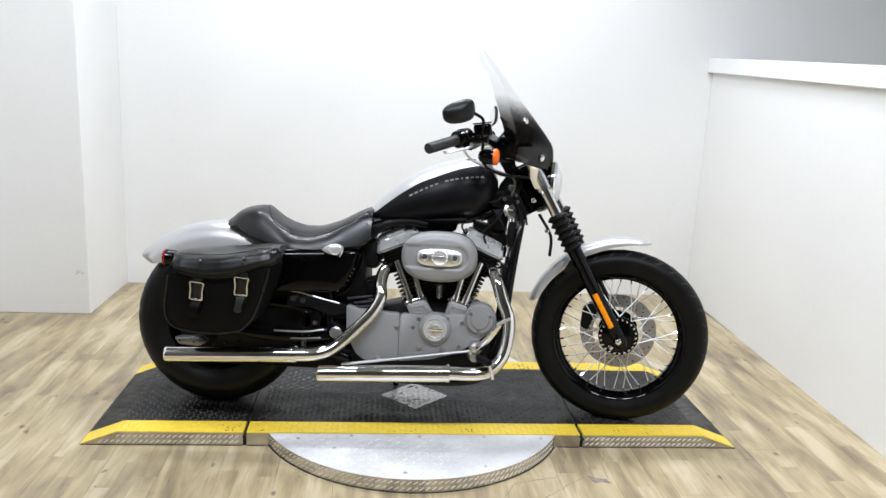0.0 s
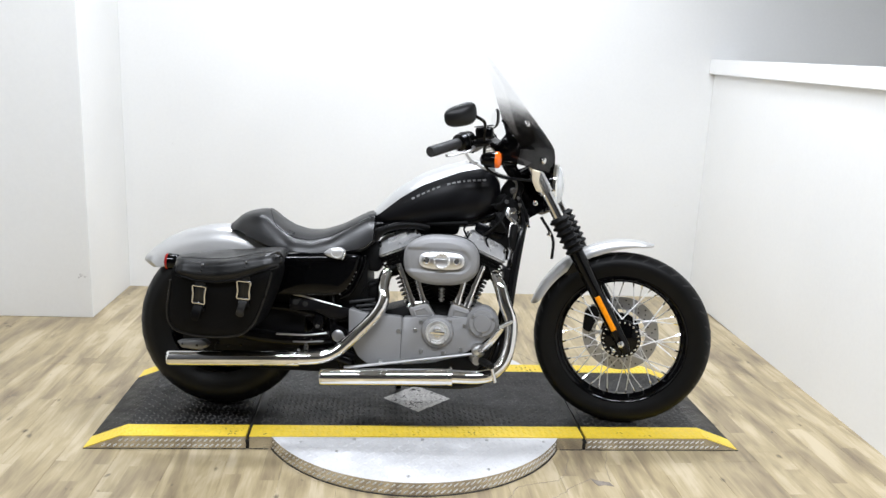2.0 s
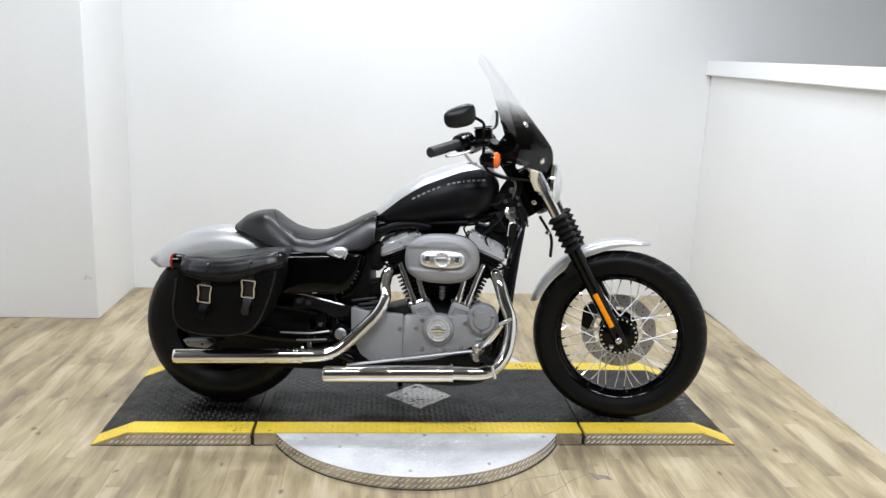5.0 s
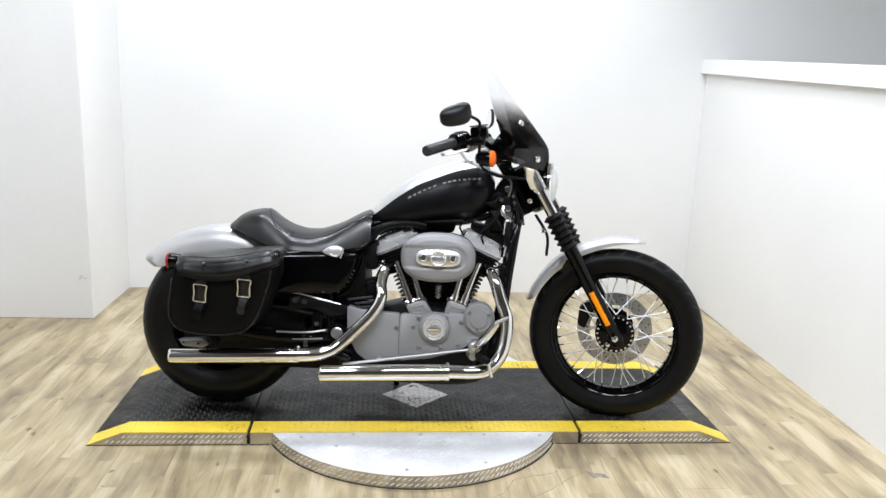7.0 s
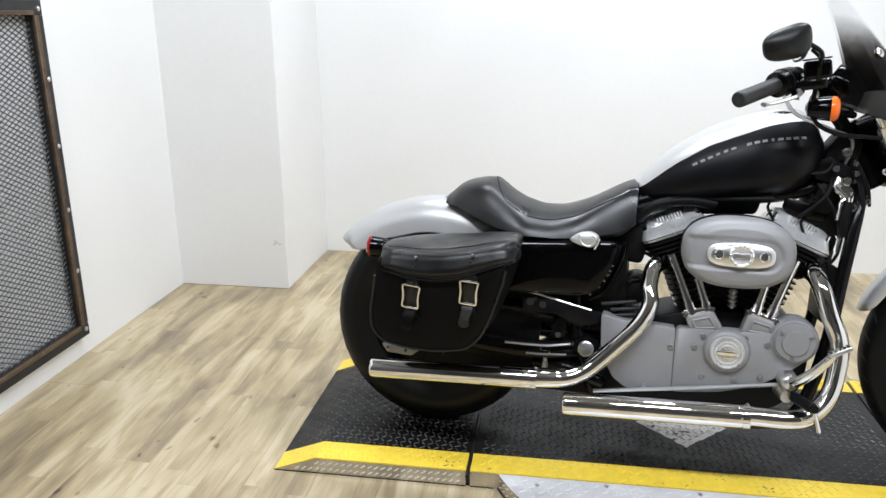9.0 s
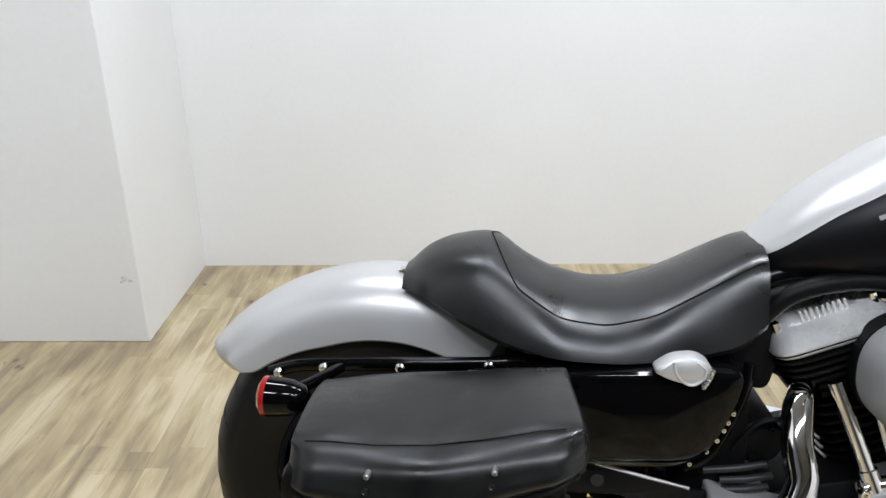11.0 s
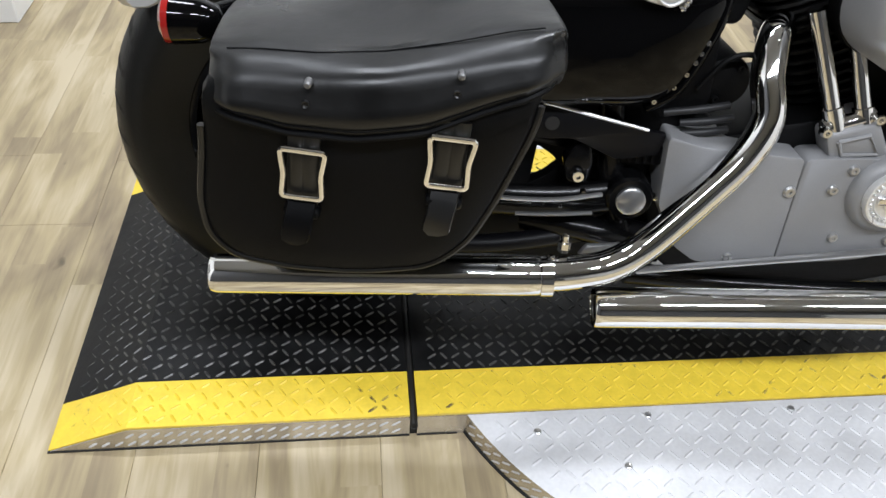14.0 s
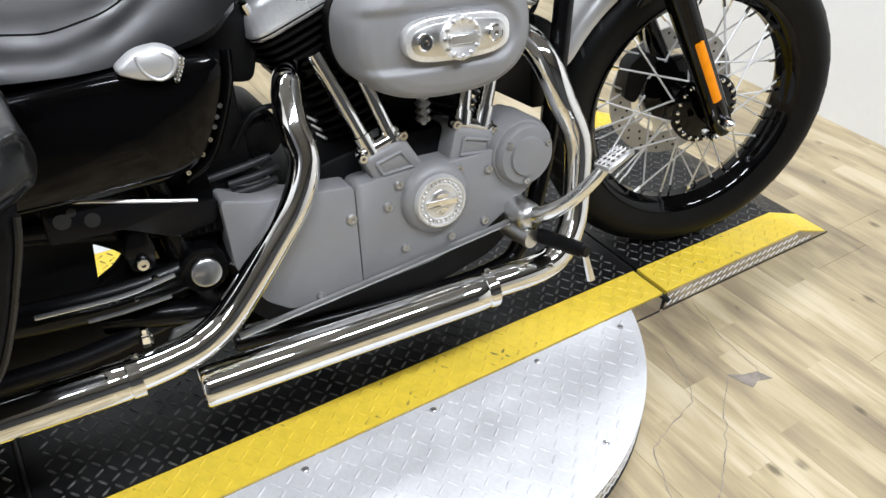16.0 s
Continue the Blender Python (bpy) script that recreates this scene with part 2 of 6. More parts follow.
    mul.data_type, mul.blend_type = "RGBA", "MULTIPLY"
    mul.inputs["Factor"].default_value = 1.0
    nt.links.new(ramp.outputs[0], mul.inputs["A"])
    nt.links.new(calc("MULTIPLY", spot.outputs[0], eye.outputs[0]), mul.inputs["B"])
    nt.links.new(mul.outputs["Result"], b.inputs["Base Color"])
    gloss = node("ShaderNodeMapRange")
    gloss.inputs["To Min"].default_value, gloss.inputs["To Max"].default_value = 0.30, 0.46
    nt.links.new(soft, gloss.inputs["Value"])
    nt.links.new(gloss.outputs[0], b.inputs["Roughness"])
    bump = node("ShaderNodeBump")
    bump.inputs["Strength"].default_value, bump.inputs["Distance"].default_value = 0.10, 0.002
    nt.links.new(grain, bump.inputs["Height"])
    nt.links.new(bump.outputs[0], b.inputs["Normal"])
    return m


def shield_material():
    """Acrylic windscreen: smoke tint low down that fades to clear."""
    m = bpy.data.materials.new("graduated_smoke_acrylic")
    m.use_nodes = True
    nt = m.node_tree
    b = nt.nodes["Principled BSDF"]
    nt.nodes.remove(b)
    out = nt.nodes["Material Output"]
    tc, sep, rng = (nt.nodes.new(k) for k in ("ShaderNodeTexCoord", "ShaderNodeSeparateXYZ", "ShaderNodeMapRange"))
    nt.links.new(tc.outputs["Object"], sep.inputs[0])
    nt.links.new(sep.outputs["Z"], rng.inputs["Value"])
    rng.inputs["From Min"].default_value, rng.inputs["From Max"].default_value = 1.095, 1.195
    ramp = nt.nodes.new("ShaderNodeMix")
    ramp.data_type = "RGBA"
    ramp.inputs["A"].default_value, ramp.inputs["B"].default_value = (0.25, 0.24, 0.235, 1), (0.985, 0.987, 0.99, 1)
    nt.links.new(rng.outputs[0], ramp.inputs["Factor"])
    tr, gl, mix = (nt.nodes.new(k) for k in ("ShaderNodeBsdfTransparent", "ShaderNodeBsdfGlossy", "ShaderNodeMixShader"))
    gl.inputs["Roughness"].default_value = 0.04
    mix.inputs[0].default_value = 0.05
    nt.links.new(ramp.outputs["Result"], tr.inputs[0])
    nt.links.new(tr.outputs[0], mix.inputs[1])
    nt.links.new(gl.outputs[0], mix.inputs[2])
    nt.links.new(mix.outputs[0], out.inputs[0])
    return m


WOOD, SHIELD = wood_material(), shield_material()


# ---------------------------------------------------------------- mesh tools
def part(name, bm, material, parent=None, label="", smooth=True, matrix=None):
    """One mesh object under a thing or under a part."""
    if matrix is not None:
        bm.transform(matrix)
    me = bpy.data.meshes.new(name)
    bmesh.ops.recalc_face_normals(bm, faces=bm.faces)
    bm.to_mesh(me)
    bm.free()
    for m in material if isinstance(material, (list, tuple)) else (material,):
        me.materials.append(m)
    if smooth:
        me.polygons.foreach_set("use_smooth", [True] * len(me.polygons))
        me.set_sharp_from_angle(angle=radians(38))
    ob = new(name, me)
    if parent is not None:
        ob.parent = parent
    if label:
        ob["label"] = label
    return ob


def box(x0, x1, y0, y1, z0, z1, bevel=0.0, seg=2, bm=None):
    b = bmesh.new()
    bmesh.ops.create_cube(b, size=1, matrix=Matrix.Translation(((x0 + x1) / 2, (y0 + y1) / 2, (z0 + z1) / 2))
                          @ Matrix.Diagonal((x1 - x0, y1 - y0, z1 - z0, 1)))
    if bevel:
        bmesh.ops.bevel(b, geom=b.edges[:], offset=bevel, segments=seg, affect="EDGES", profile=0.5)
    return join(bm, b)


def join(bm, other):
    """Adds other to bm and frees it."""
    if bm is None:
        return other
    tmp = bpy.data.meshes.new("tmp")
    other.to_mesh(tmp)
    other.free()
    bm.from_mesh(tmp)
    bpy.data.meshes.remove(tmp)
    return bm


def curve_points(points, per=8):
    """Catmull-Rom through the points."""
    p = [Vector(v) for v in points]
    p = [2 * p[0] - p[1]] + p + [2 * p[-1] - p[-2]]
    out = []
    for i in range(1, len(p) - 2):
        for k in range(per):
            t = k / per
            a, b, c, d = p[i - 1:i + 3]
            out.append(0.5 * (2 * b + (c - a) * t + (2 * a - 5 * b + 4 * c - d) * t * t + (3 * b - a - 3 * c + d) * t ** 3))
    return out + [p[-2]]


def rings(loops, closed_ring=True, caps=True, bm=None, material=None):
    """Skins a list of equal loops of points."""
    b = bmesh.new()
    rows = [[b.verts.new(v) for v in loop] for loop in loops]
    n = len(rows[0])
    for r0, r1 in zip(rows, rows[1:]):
        for i in range(n if closed_ring else n - 1):
            j = (i + 1) % n
            f = b.faces.new((r0[i], r0[j], r1[j], r1[i]))
            if material:
                f.material_index = material(i)
    if caps and closed_ring:
        b.faces.new(rows[0][::-1])
        b.faces.new(rows[-1])
    return join(bm, b)


def tube(points, radius, seg=12, per=8, caps=True, bm=None, smooth=True, flat=1.0):
    """A round bar along a curve; radius is a number or a function of 0..1."""
    pts = curve_points(points, per) if smooth and len(points) > 2 else [Vector(p) for p in points]
    loops, up = [], None
    for i, p in enumerate(pts):
        d = (pts[min(i + 1, len(pts) - 1)] - pts[max(i - 1, 0)]).normalized()
        if up is None:
            up = Vector((0, 1, 0)) if abs(d.y) < 0.9 else Vector((0, 0, 1))
        up = (up - d * up.dot(d)).normalized()
        side = d.cross(up)
        r = radius(i / (len(pts) - 1)) if callable(radius) else radius
        loops.append([p + (up * math.cos(a) * flat + side * math.sin(a)) * r for a in (2 * math.pi * k / seg for k in range(seg))])
    return rings(loops, caps=caps, bm=bm)


def lathe(profile, centre=(0, 0, 0), axis="Y", seg=32, bm=None, caps=True, closed=False):
    """Turns a profile of (radius, along) about an axis through centre."""
    c = Vector(centre)
    loops = []
    for r, h in profile + ([profile[0]] if closed else []):
        ring = []
        for k in range(seg):
            a = 2 * math.pi * k / seg
            u, v = r * math.cos(a), r * math.sin(a)
            ring.append(c + (Vector((u, h, v)) if axis == "Y" else Vector((h, u, v)) if axis == "X" else Vector((u, v, h))))
        loops.append(ring)
    return rings(loops, caps=caps and not closed, bm=bm)


def rounded(outline, r=0.01, seg=4):
    """Rounds the corners of a polygon of (x, z)."""
    out, n = [], len(outline)
    for i in range(n):
        p, a, b = Vector(outline[i]), Vector(outline[i - 1]), Vector(outline[(i + 1) % n])
        d1, d2 = (a - p), (b - p)
        k = min(r, d1.length * 0.45, d2.length * 0.45)
        s, e = p + d1.normalized() * k, p + d2.normalized() * k
        for j in range(seg + 1):
            t = j / seg
            out.append((1 - t) ** 2 * s + 2 * t * (1 - t) * p + t * t * e)
    return out


def prism(outline, y0, y1, r=0.01, bevel=0.004, seg=4, bm=None, dome=0.0):
    """A plate with an outline in x, z between y0 and y1 (the seen face), with rounded corners and a soft edge at y1."""
    pts = rounded(outline, r, seg) if r else [Vector(p) for p in outline]
    c = sum(pts, Vector((0, 0))) / len(pts)
    s = 1 if y1 > y0 else -1

    def loop(inset, y):
        return [Vector((p.x + (c - p).normalized().x * inset, y, p.y + (c - p).normalized().y * inset)) for p in pts]

    loops = [loop(0, y0), loop(0, y1 - s * bevel), loop(bevel * 0.3, y1 - s * bevel * 0.3), loop(bevel, y1)]
    if dome:
        loops += [[Vector((c.x + (p.x - c.x) * k, y1 + s * dome * (1 - k * k), c.y + (p.y - c.y) * k)) for p in pts] for k in (0.85, 0.65, 0.4, 0.15)]
    return rings(loops, bm=bm)


def oval(cx, cz, a, b, n=40, power=2.4, tilt=0.0):
    out = []
    for k in range(n):
        t = 2 * math.pi * k / n
        u = a * math.copysign(abs(math.cos(t)) ** (2 / power), math.cos(t))
        v = b * math.copysign(abs(math.sin(t)) ** (2 / power), math.sin(t))
        out.append((cx + u * math.cos(tilt) - v * math.sin(tilt), cz + u * math.sin(tilt) + v * math.cos(tilt)))
    return out


def bolt(x, z, y, r, parent, material=STEEL, h=0.006, label=""):
    """A domed screw head that faces the right side of the machine."""
    bm = lathe([(r, y), (r, y - h * 0.6), (r * 0.75, y - h), (r * 0.35, y - h), (r * 0.3, y - h * 0.5)], (x, 0, z), seg=10)
    return part("bolt", bm, material, parent, label)


def along(points, x):
    """Piecewise-linear value at x from (x, value) pairs, smoothed."""
    xs, vs = [p[0] for p in points], [p[1] for p in points]
    return float(np.mean([np.interp(x + d, xs, vs) for d in (-0.012, 0, 0.012)]))


# ---------------------------------------------------------------- the room
X_LEFT, X_PIER, X_RIGHT, Y_BACK, Y_PIER, Y_FRONT, Z_TOP = -2.235, -1.696, 1.79, 1.385, 0.757, -5.2, 2.85
X_FAR = 3.1           # behind the low side wall the room goes on


def wall(name, bm, label):
    ob = part(name, bm, WALL, smooth=False)
    return tagged(ob, label, "wall", kind="structure")


wall("wall_north", box(X_PIER - 0.54, X_FAR, Y_BACK, Y_BACK + 0.12, 0, Z_TOP), "plain white painted wall behind the display platform")
pier = wall("wall_pier", box(X_LEFT - 0.12, X_PIER, Y_PIER, Y_BACK, 0, Z_TOP, 0.003, 1), "white painted boxed-out corner with faint scuffs")
SMUDGE = mat("grey_scuff_mark", (0.62, 0.615, 0.60), 0.6, var=0.25, scale=60, fine=200)
mark = random.Random(12)
for x, z, r in ((-1.745, 0.230, 0.014), (-1.728, 0.222, 0.009), (-1.757, 0.218, 0.007)):
    blot = [(x + r * mark.uniform(0.5, 1.25) * math.cos(a), z + 0.7 * r * mark.uniform(0.4, 1.2) * math.sin(a)) for a in (2 * math.pi * k / 11 for k in range(11))]
    part("scuff_mark", rings([[Vector((p, Y_PIER + d, q)) for p, q in blot] for d in (0.001, -0.0006)]), SMUDGE, pier, smooth=False)
Y_DIM = -1.7         # in front of this, unseen walls are coloured dark in place of shade
wall("wall_west", box(X_LEFT - 0.12, X_LEFT, Y_DIM, Y_PIER, 0, Z_TOP), "white painted side wall")
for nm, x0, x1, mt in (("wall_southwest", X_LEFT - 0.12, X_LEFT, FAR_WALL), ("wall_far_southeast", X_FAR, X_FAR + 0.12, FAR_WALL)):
    tagged(part(nm, box(x0, x1, Y_FRONT, Y_DIM, 0, Z_TOP), mt, smooth=False), "unseen wall that closes the room, coloured dark for dim reflections", "wall", kind="structure")
wall("wall_far_east", box(X_FAR, X_FAR + 0.12, Y_DIM, Y_BACK, 0, Z_TOP), "plain white wall of the room behind")
LOW = Matrix.Translation((X_RIGHT, Y_BACK, 0)) @ Matrix.Rotation(radians(-2.2), 4, "Z") @ Matrix.Translation((0, -Y_BACK, 0))


def falls(bm, over, slope=0.033):
    """Lowers what lies above a height towards the front: the low wall and its board slope a little."""
    for v in bm.verts:
        if v.co.z > over:
            v.co.z -= slope * (Y_BACK - v.co.y)
    bm.transform(LOW)
    return bm


wall("wall_east", falls(box(0, 0.12, Y_FRONT, Y_BACK - 0.002, 0, 1.470), 1.0), "low white painted side wall under a cap board")
tagged(part("wall_south", box(X_LEFT, X_FAR, Y_FRONT - 0.12, Y_FRONT, 0, Z_TOP), FAR_WALL, smooth=False), "unseen wall that closes the room, coloured dark for dim reflections", "wall", kind="structure")
tagged(part("ceiling", box(X_LEFT, X_FAR, Y_FRONT, Y_BACK, Z_TOP, Z_TOP + 0.1), CEILING, smooth=False), "unseen ceiling, coloured dark to weaken its bounce light", "ceiling", kind="structure")

cap = falls(box(-0.035, -0.001, Y_FRONT, Y_BACK - 0.003, 1.404, 1.492, 0.004, 1), 1.0)
tagged(part("trim", cap, CAP), "white painted cap board along the low wall", "trim", kind="structure")

# ---------------------------------------------------------------- the mesh panel on the side wall
panel = tagged(new("wire_mesh_panel"), "dark rusty steel frame filled with expanded wire mesh, on the wall", "mesh panel")
panel.matrix_world = pose(X_LEFT + 0.002, -0.06, 0.09)
PW, PH = 1.1, 1.22
for nm, (a, b, c, d) in (("frame_rail", (-PW, 0, 0, 0.05)), ("frame_rail", (-PW, 0, PH - 0.05, PH)),
                         ("frame_stile", (-0.05, 0, 0.05, PH - 0.05)), ("frame_stile", (-PW, -PW + 0.05, 0.05, PH - 0.05))):
    rail = part(nm, box(0, 0.035, a, b, c, d, 0.003, 1), PANEL, panel, "black painted angle iron")
    wide = b - a > d - c
    edge = (a + 0.05, b - 0.05, *((0.034, 0.0505) if c == 0 else (c - 0.0005, c + 0.016))) if wide else (*((a - 0.0005, a + 0.022) if b == 0 else (b - 0.022, b + 0.0005)), c, d)
    part("inner_strip", box(0.028, 0.040, *edge, 0.002, 1), RUST, rail, "rusty welded inner strip")
for k in range(6):
    bm = lathe([(0.009, 0.035), (0.009, 0.04), (0.005, 0.043)], (0, -0.025, 0.03 + k * (PH - 0.06) / 5), axis="X", seg=8)
    part("bolt", bm, STEEL, panel)
wire, step = bmesh.new(), 0.034
for k in range(int((PW + PH * 2) / step)):
    for s in (1, -1):
        # strands cross at a shallow slope
        z0 = k * step * 0.55 - 0.6
        y0, y1 = -PW + 0.05, -0.05
        za, zb = (z0, z0 + 0.55) if s > 0 else (z0 + 0.55, z0)
        lo, hi = 0.05, PH - 0.05
        pa, pb = Vector((0.016, y0, za)), Vector((0.016, y1, zb))
        d = pb - pa
        t0, t1 = sorted(((lo - za) / (zb - za), (hi - za) / (zb - za)))
        t0, t1 = max(0, t0), min(1, t1)
        if t1 - t0 > 0.02:
            tube([pa + d * t0, pa + d * t1], 0.0022, seg=4, caps=False, bm=wire)
part("mesh", wire, MESH, panel, "expanded dark steel mesh")

# ---------------------------------------------------------------- the display platform
PX0, PX1, TX0, TX1, PY0, PY1, PZ = -1.10, 1.022, -1.226, 1.152, -0.703, 0.026, 0.05
JOINTS = (-0.660, 0.560)
YB = 0.088          # width of the yellow edge bands
DC, DR = (-0.058, -0.450), 0.577

platform = tagged(new("display_platform"), "low black diamond-plate motorcycle turntable platform with yellow edge bands", "platform")


def plate_height(x):
    if x < PX0:
        return PZ * (x - TX0) / (PX0 - TX0)
    return PZ * (TX1 - x) / (TX1 - PX1) if x > PX1 else PZ


def slab(x0, x1, y0, y1, lift=0.0):
    """A piece of the deck between x0 and x1 that follows the ramps."""
    xs = sorted({x0, x1} | {x for x in (PX0, PX1) if x0 < x < x1})
    loops = []
    for x in xs:
        z = max(plate_height(x), 0.002) + lift
        loops.append([Vector((x, y0, 0.0)), Vector((x, y1, 0.0)), Vector((x, y1, z)), Vector((x, y0, z))])
    return rings(loops)


def lug_field(inside, height, x0, x1, y0, y1, pitch=0.0205, length=0.0100, half=0.0023, rise=0.0019, place=None, cross=True):
    """Raised tread lugs, crossed in turn, as one mesh."""
    bm = bmesh.new()
    nx, ny = int((x1 - x0) / pitch), int((y1 - y0) / pitch)
    for i in range(nx):
        for j in range(ny):
            x, y = x0 + (i + 0.5) * pitch, y0 + (j + 0.5) * pitch
            if not inside(x, y):
                continue
            a = radians(35 if (i + j) % 2 or not cross else -55)
            u, v = Vector((math.cos(a), math.sin(a))), Vector((-math.sin(a), math.cos(a)))
            ring = [Vector((x, y)) + u * length * p + v * half * q for p, q in ((-1, 0), (-0.6, -1), (0.6, -1), (1, 0), (0.6, 1), (-0.6, 1))]
            top = [Vector((x, y)) + u * length * p for p in (-0.7, 0.7)]
            pt = place or (lambda px, py, h: (px, py, height(px) + h))
            low = [bm.verts.new(pt(p.x, p.y, 0.0)) for p in ring]
            a_, b_ = (bm.verts.new(pt(p.x, p.y, rise)) for p in top)
            for f in ((low[0], low[1], a_), (low[1], low[2], b_, a_), (low[2], low[3], b_), (low[3], low[4], b_), (low[4], low[5], a_, b_), (low[5], low[0], a_)):
                bm.faces.new(f)
    return bm


cuts = [TX0, JOINTS[0] - 0.006, JOINTS[0] + 0.006, JOINTS[1] - 0.006, JOINTS[1] + 0.006, TX1]
for x0, x1 in ((cuts[0], cuts[1]), (cuts[2], cuts[3]), (cuts[4], cuts[5])):
    part("deck_plate", slab(x0, x1, PY0 + YB, PY1 - YB), BLACK_PLATE, platform, "black painted diamond plate", smooth=False)
    for y0, y1 in ((PY0, PY0 + YB), (PY1 - YB, PY1)):
        part("edge_band", slab(x0, x1, y0, y1), YELLOW_LUG, platform, "yellow painted edge band", smooth=False)
for x in JOINTS:
    part("joint_strip", box(x - 0.0059, x + 0.0059, PY0 - 0.0005, PY1 - 0.004, 0.001, PZ - 0.012), GAP, platform, "dark gap between the plates", smooth=False)
    hose = part("gap_hose", tube([(x, PY0 - 0.012, PZ - 0.013), (x, PY0 + 0.2, PZ - 0.009), (x, PY1 - 0.004, PZ - 0.009)], 0.0062, seg=14), HOSE, platform, "black rubber hose laid in the gap")
    part("hose_end", lathe([(0.0060, PY0 - 0.0145), (0.0048, PY0 - 0.0150), (0.0042, PY0 - 0.0135), (0.0040, PY0 - 0.0125)], (x, 0, PZ - 0.013), seg=14, caps=False), GRIP, hose, "worn hose rim")
    part("hose_bore", lathe([(0.0041, PY0 - 0.0122), (0.0041, PY0 - 0.0130)], (x, 0, PZ - 0.013), seg=12), GAP, hose)
# bright plates on the front edge, and on the back
for x0, x1 in ((TX0, cuts[1]), (cuts[2], cuts[3]), (cuts[4], TX1)):
    for y in (PY0 - 0.003, PY1 + 0.003):
        xs = sorted({x0, x1} | {x for x in (PX0, PX1) if x0 < x < x1})
        s = -1 if y < PY0 else 1
        bm = rings([[Vector((x, y - s * 0.0025, 0)), Vector((x, y - s * 0.0025, max(plate_height(x) - 0.003, 0.001))),
                     Vector((x, y, max(plate_height(x) - 0.003, 0.001))), Vector((x, y, 0))] for x in xs])
        part("side_plate", bm, ALU_SIDE, platform, "bright aluminium tread plate", smooth=False)
for x0, x1 in ((PX0 - 0.09, cuts[1]), (cuts[4], PX1 + 0.09)):
    bm = lug_field(lambda x, y: y < plate_height(x) - 0.014, None, x0 + 0.005, x1 - 0.005, 0.004, PZ, pitch=0.0195, length=0.0092, half=0.0024, rise=0.0016, cross=False,
                   place=lambda px, py, h: (px, PY0 - 0.003 - h, py))
    tagged(part("lug_pattern", bm, ALU_PLATE, platform, smooth=False), kind="stuff")


def gap_free(x):
    return all(abs(x - j) > 0.02 for j in JOINTS)


ob = part("lug_pattern", lug_field(lambda x, y: gap_free(x) and not (abs(x + 0.043) / 0.15 + abs(y + 0.365) / 0.14 < 1), plate_height, TX0 + 0.02, TX1 - 0.02, PY0 + YB, PY1 - YB), LUG, platform, smooth=False)
tagged(ob, kind="stuff")
for y0, y1 in ((PY0 + 0.004, PY0 + YB), (PY1 - YB, PY1 - 0.004)):
    ob = part("lug_pattern", lug_field(lambda x, y: gap_free(x), plate_height, TX0 + 0.02, TX1 - 0.02, y0, y1), YELLOW_WORN, platform, smooth=False)
    tagged(ob, kind="stuff")

rag, shape = random.Random(3), []
for (u0, v0), (u1, v1) in zip(((-1, 0), (0, -1), (1, 0), (0, 1)), ((0, -1), (1, 0), (0, 1), (-1, 0))):
    for k in range(12):
        t, j = k / 12, 1 + rag.uniform(-0.03, 0.035)
        shape.append((-0.043 + (u0 + (u1 - u0) * t) * 0.135 * j, -0.365 + (v0 + (v1 - v0) * t) * 0.128 * j))
bm = rings([[Vector((x, y, z)) for x, y in shape] for z in (PZ - 0.001, PZ + 0.0012)])
part("diamond_patch", bm, WORN, platform, "worn bare-metal diamond shape with ragged paint", smooth=False)


def disc_part(front):
    """The round segment of the turntable that shows in front of or behind the deck."""
    edge = PY0 - 0.0034 if front else PY1 + 0.0034
    cy = DC[1] if front else PY0 + PY1 - DC[1]
    h = (DR ** 2 - (edge - cy) ** 2) ** 0.5
    a0, a1 = math.atan2(edge - cy, h), math.atan2(edge - cy, -h)
    n = 64
    arc = [Vector((DC[0] + DR * math.cos(a0 + (a1 - a0) * k / n), cy + DR * math.sin(a0 + (a1 - a0) * k / n))) for k in range(n + 1)]
    b = bmesh.new()
    low, top = ([b.verts.new((p.x, p.y, z)) for p in arc] for z in (0.0, PZ - 0.002))
    mid = b.verts.new((DC[0], edge, PZ - 0.002))
    for k in range(n):
        b.faces.new((low[k], low[k + 1], top[k + 1], top[k])).material_index = 1
        b.faces.new((top[k], top[k + 1], mid)).material_index = 0
    return b


for front in (True, False):
    body = disc_part(front)
    part("turntable_disc", body, [ALU_PLATE, ALU_SIDE], platform, "bright aluminium diamond-plate turntable", smooth=False)
bm = lug_field(lambda x, y: (x - DC[0]) ** 2 + (y - DC[1]) ** 2 < (DR - 0.016) ** 2 and y < PY0 - 0.02, lambda x: PZ - 0.002, DC[0] - DR, DC[0] + DR, DC[1] - DR, PY0 - 0.006, pitch=0.0240, length=0.0118, half=0.0026, rise=0.0017)
tagged(part("lug_pattern", bm, ALU_PLATE, platform, smooth=False), kind="stuff")
for x, y in ((-0.468, -0.745), (-0.283, -0.724), (-0.039, -0.725), (0.194, -0.725), (0.400, -0.735), (0.171, -0.939), (-0.340, -0.815), (-0.10, -0.985)):
    part("screw", lathe([(0.006, PZ - 0.002), (0.006, PZ + 0.0003), (0.0045, PZ + 0.0012), (0.002, PZ + 0.0008)], (x, y, 0), axis="Z", seg=10), STEEL, platform)
# lugs on the rim of the disc


def on_rim(px, py, h):
    a = px / DR
    return DC[0] + (DR + h) * math.cos(a), DC[1] + (DR + h) * math.sin(a), py


bm = lug_field(lambda x, y: True, None, DR * radians(207), DR * radians(333), 0.004, 0.046, pitch=0.0205, length=0.0105, half=0.0024, rise=0.0014, cross=False, place=on_rim)
tagged(part("lug_pattern", bm, ALU_PLATE, platform, smooth=False), kind="stuff")

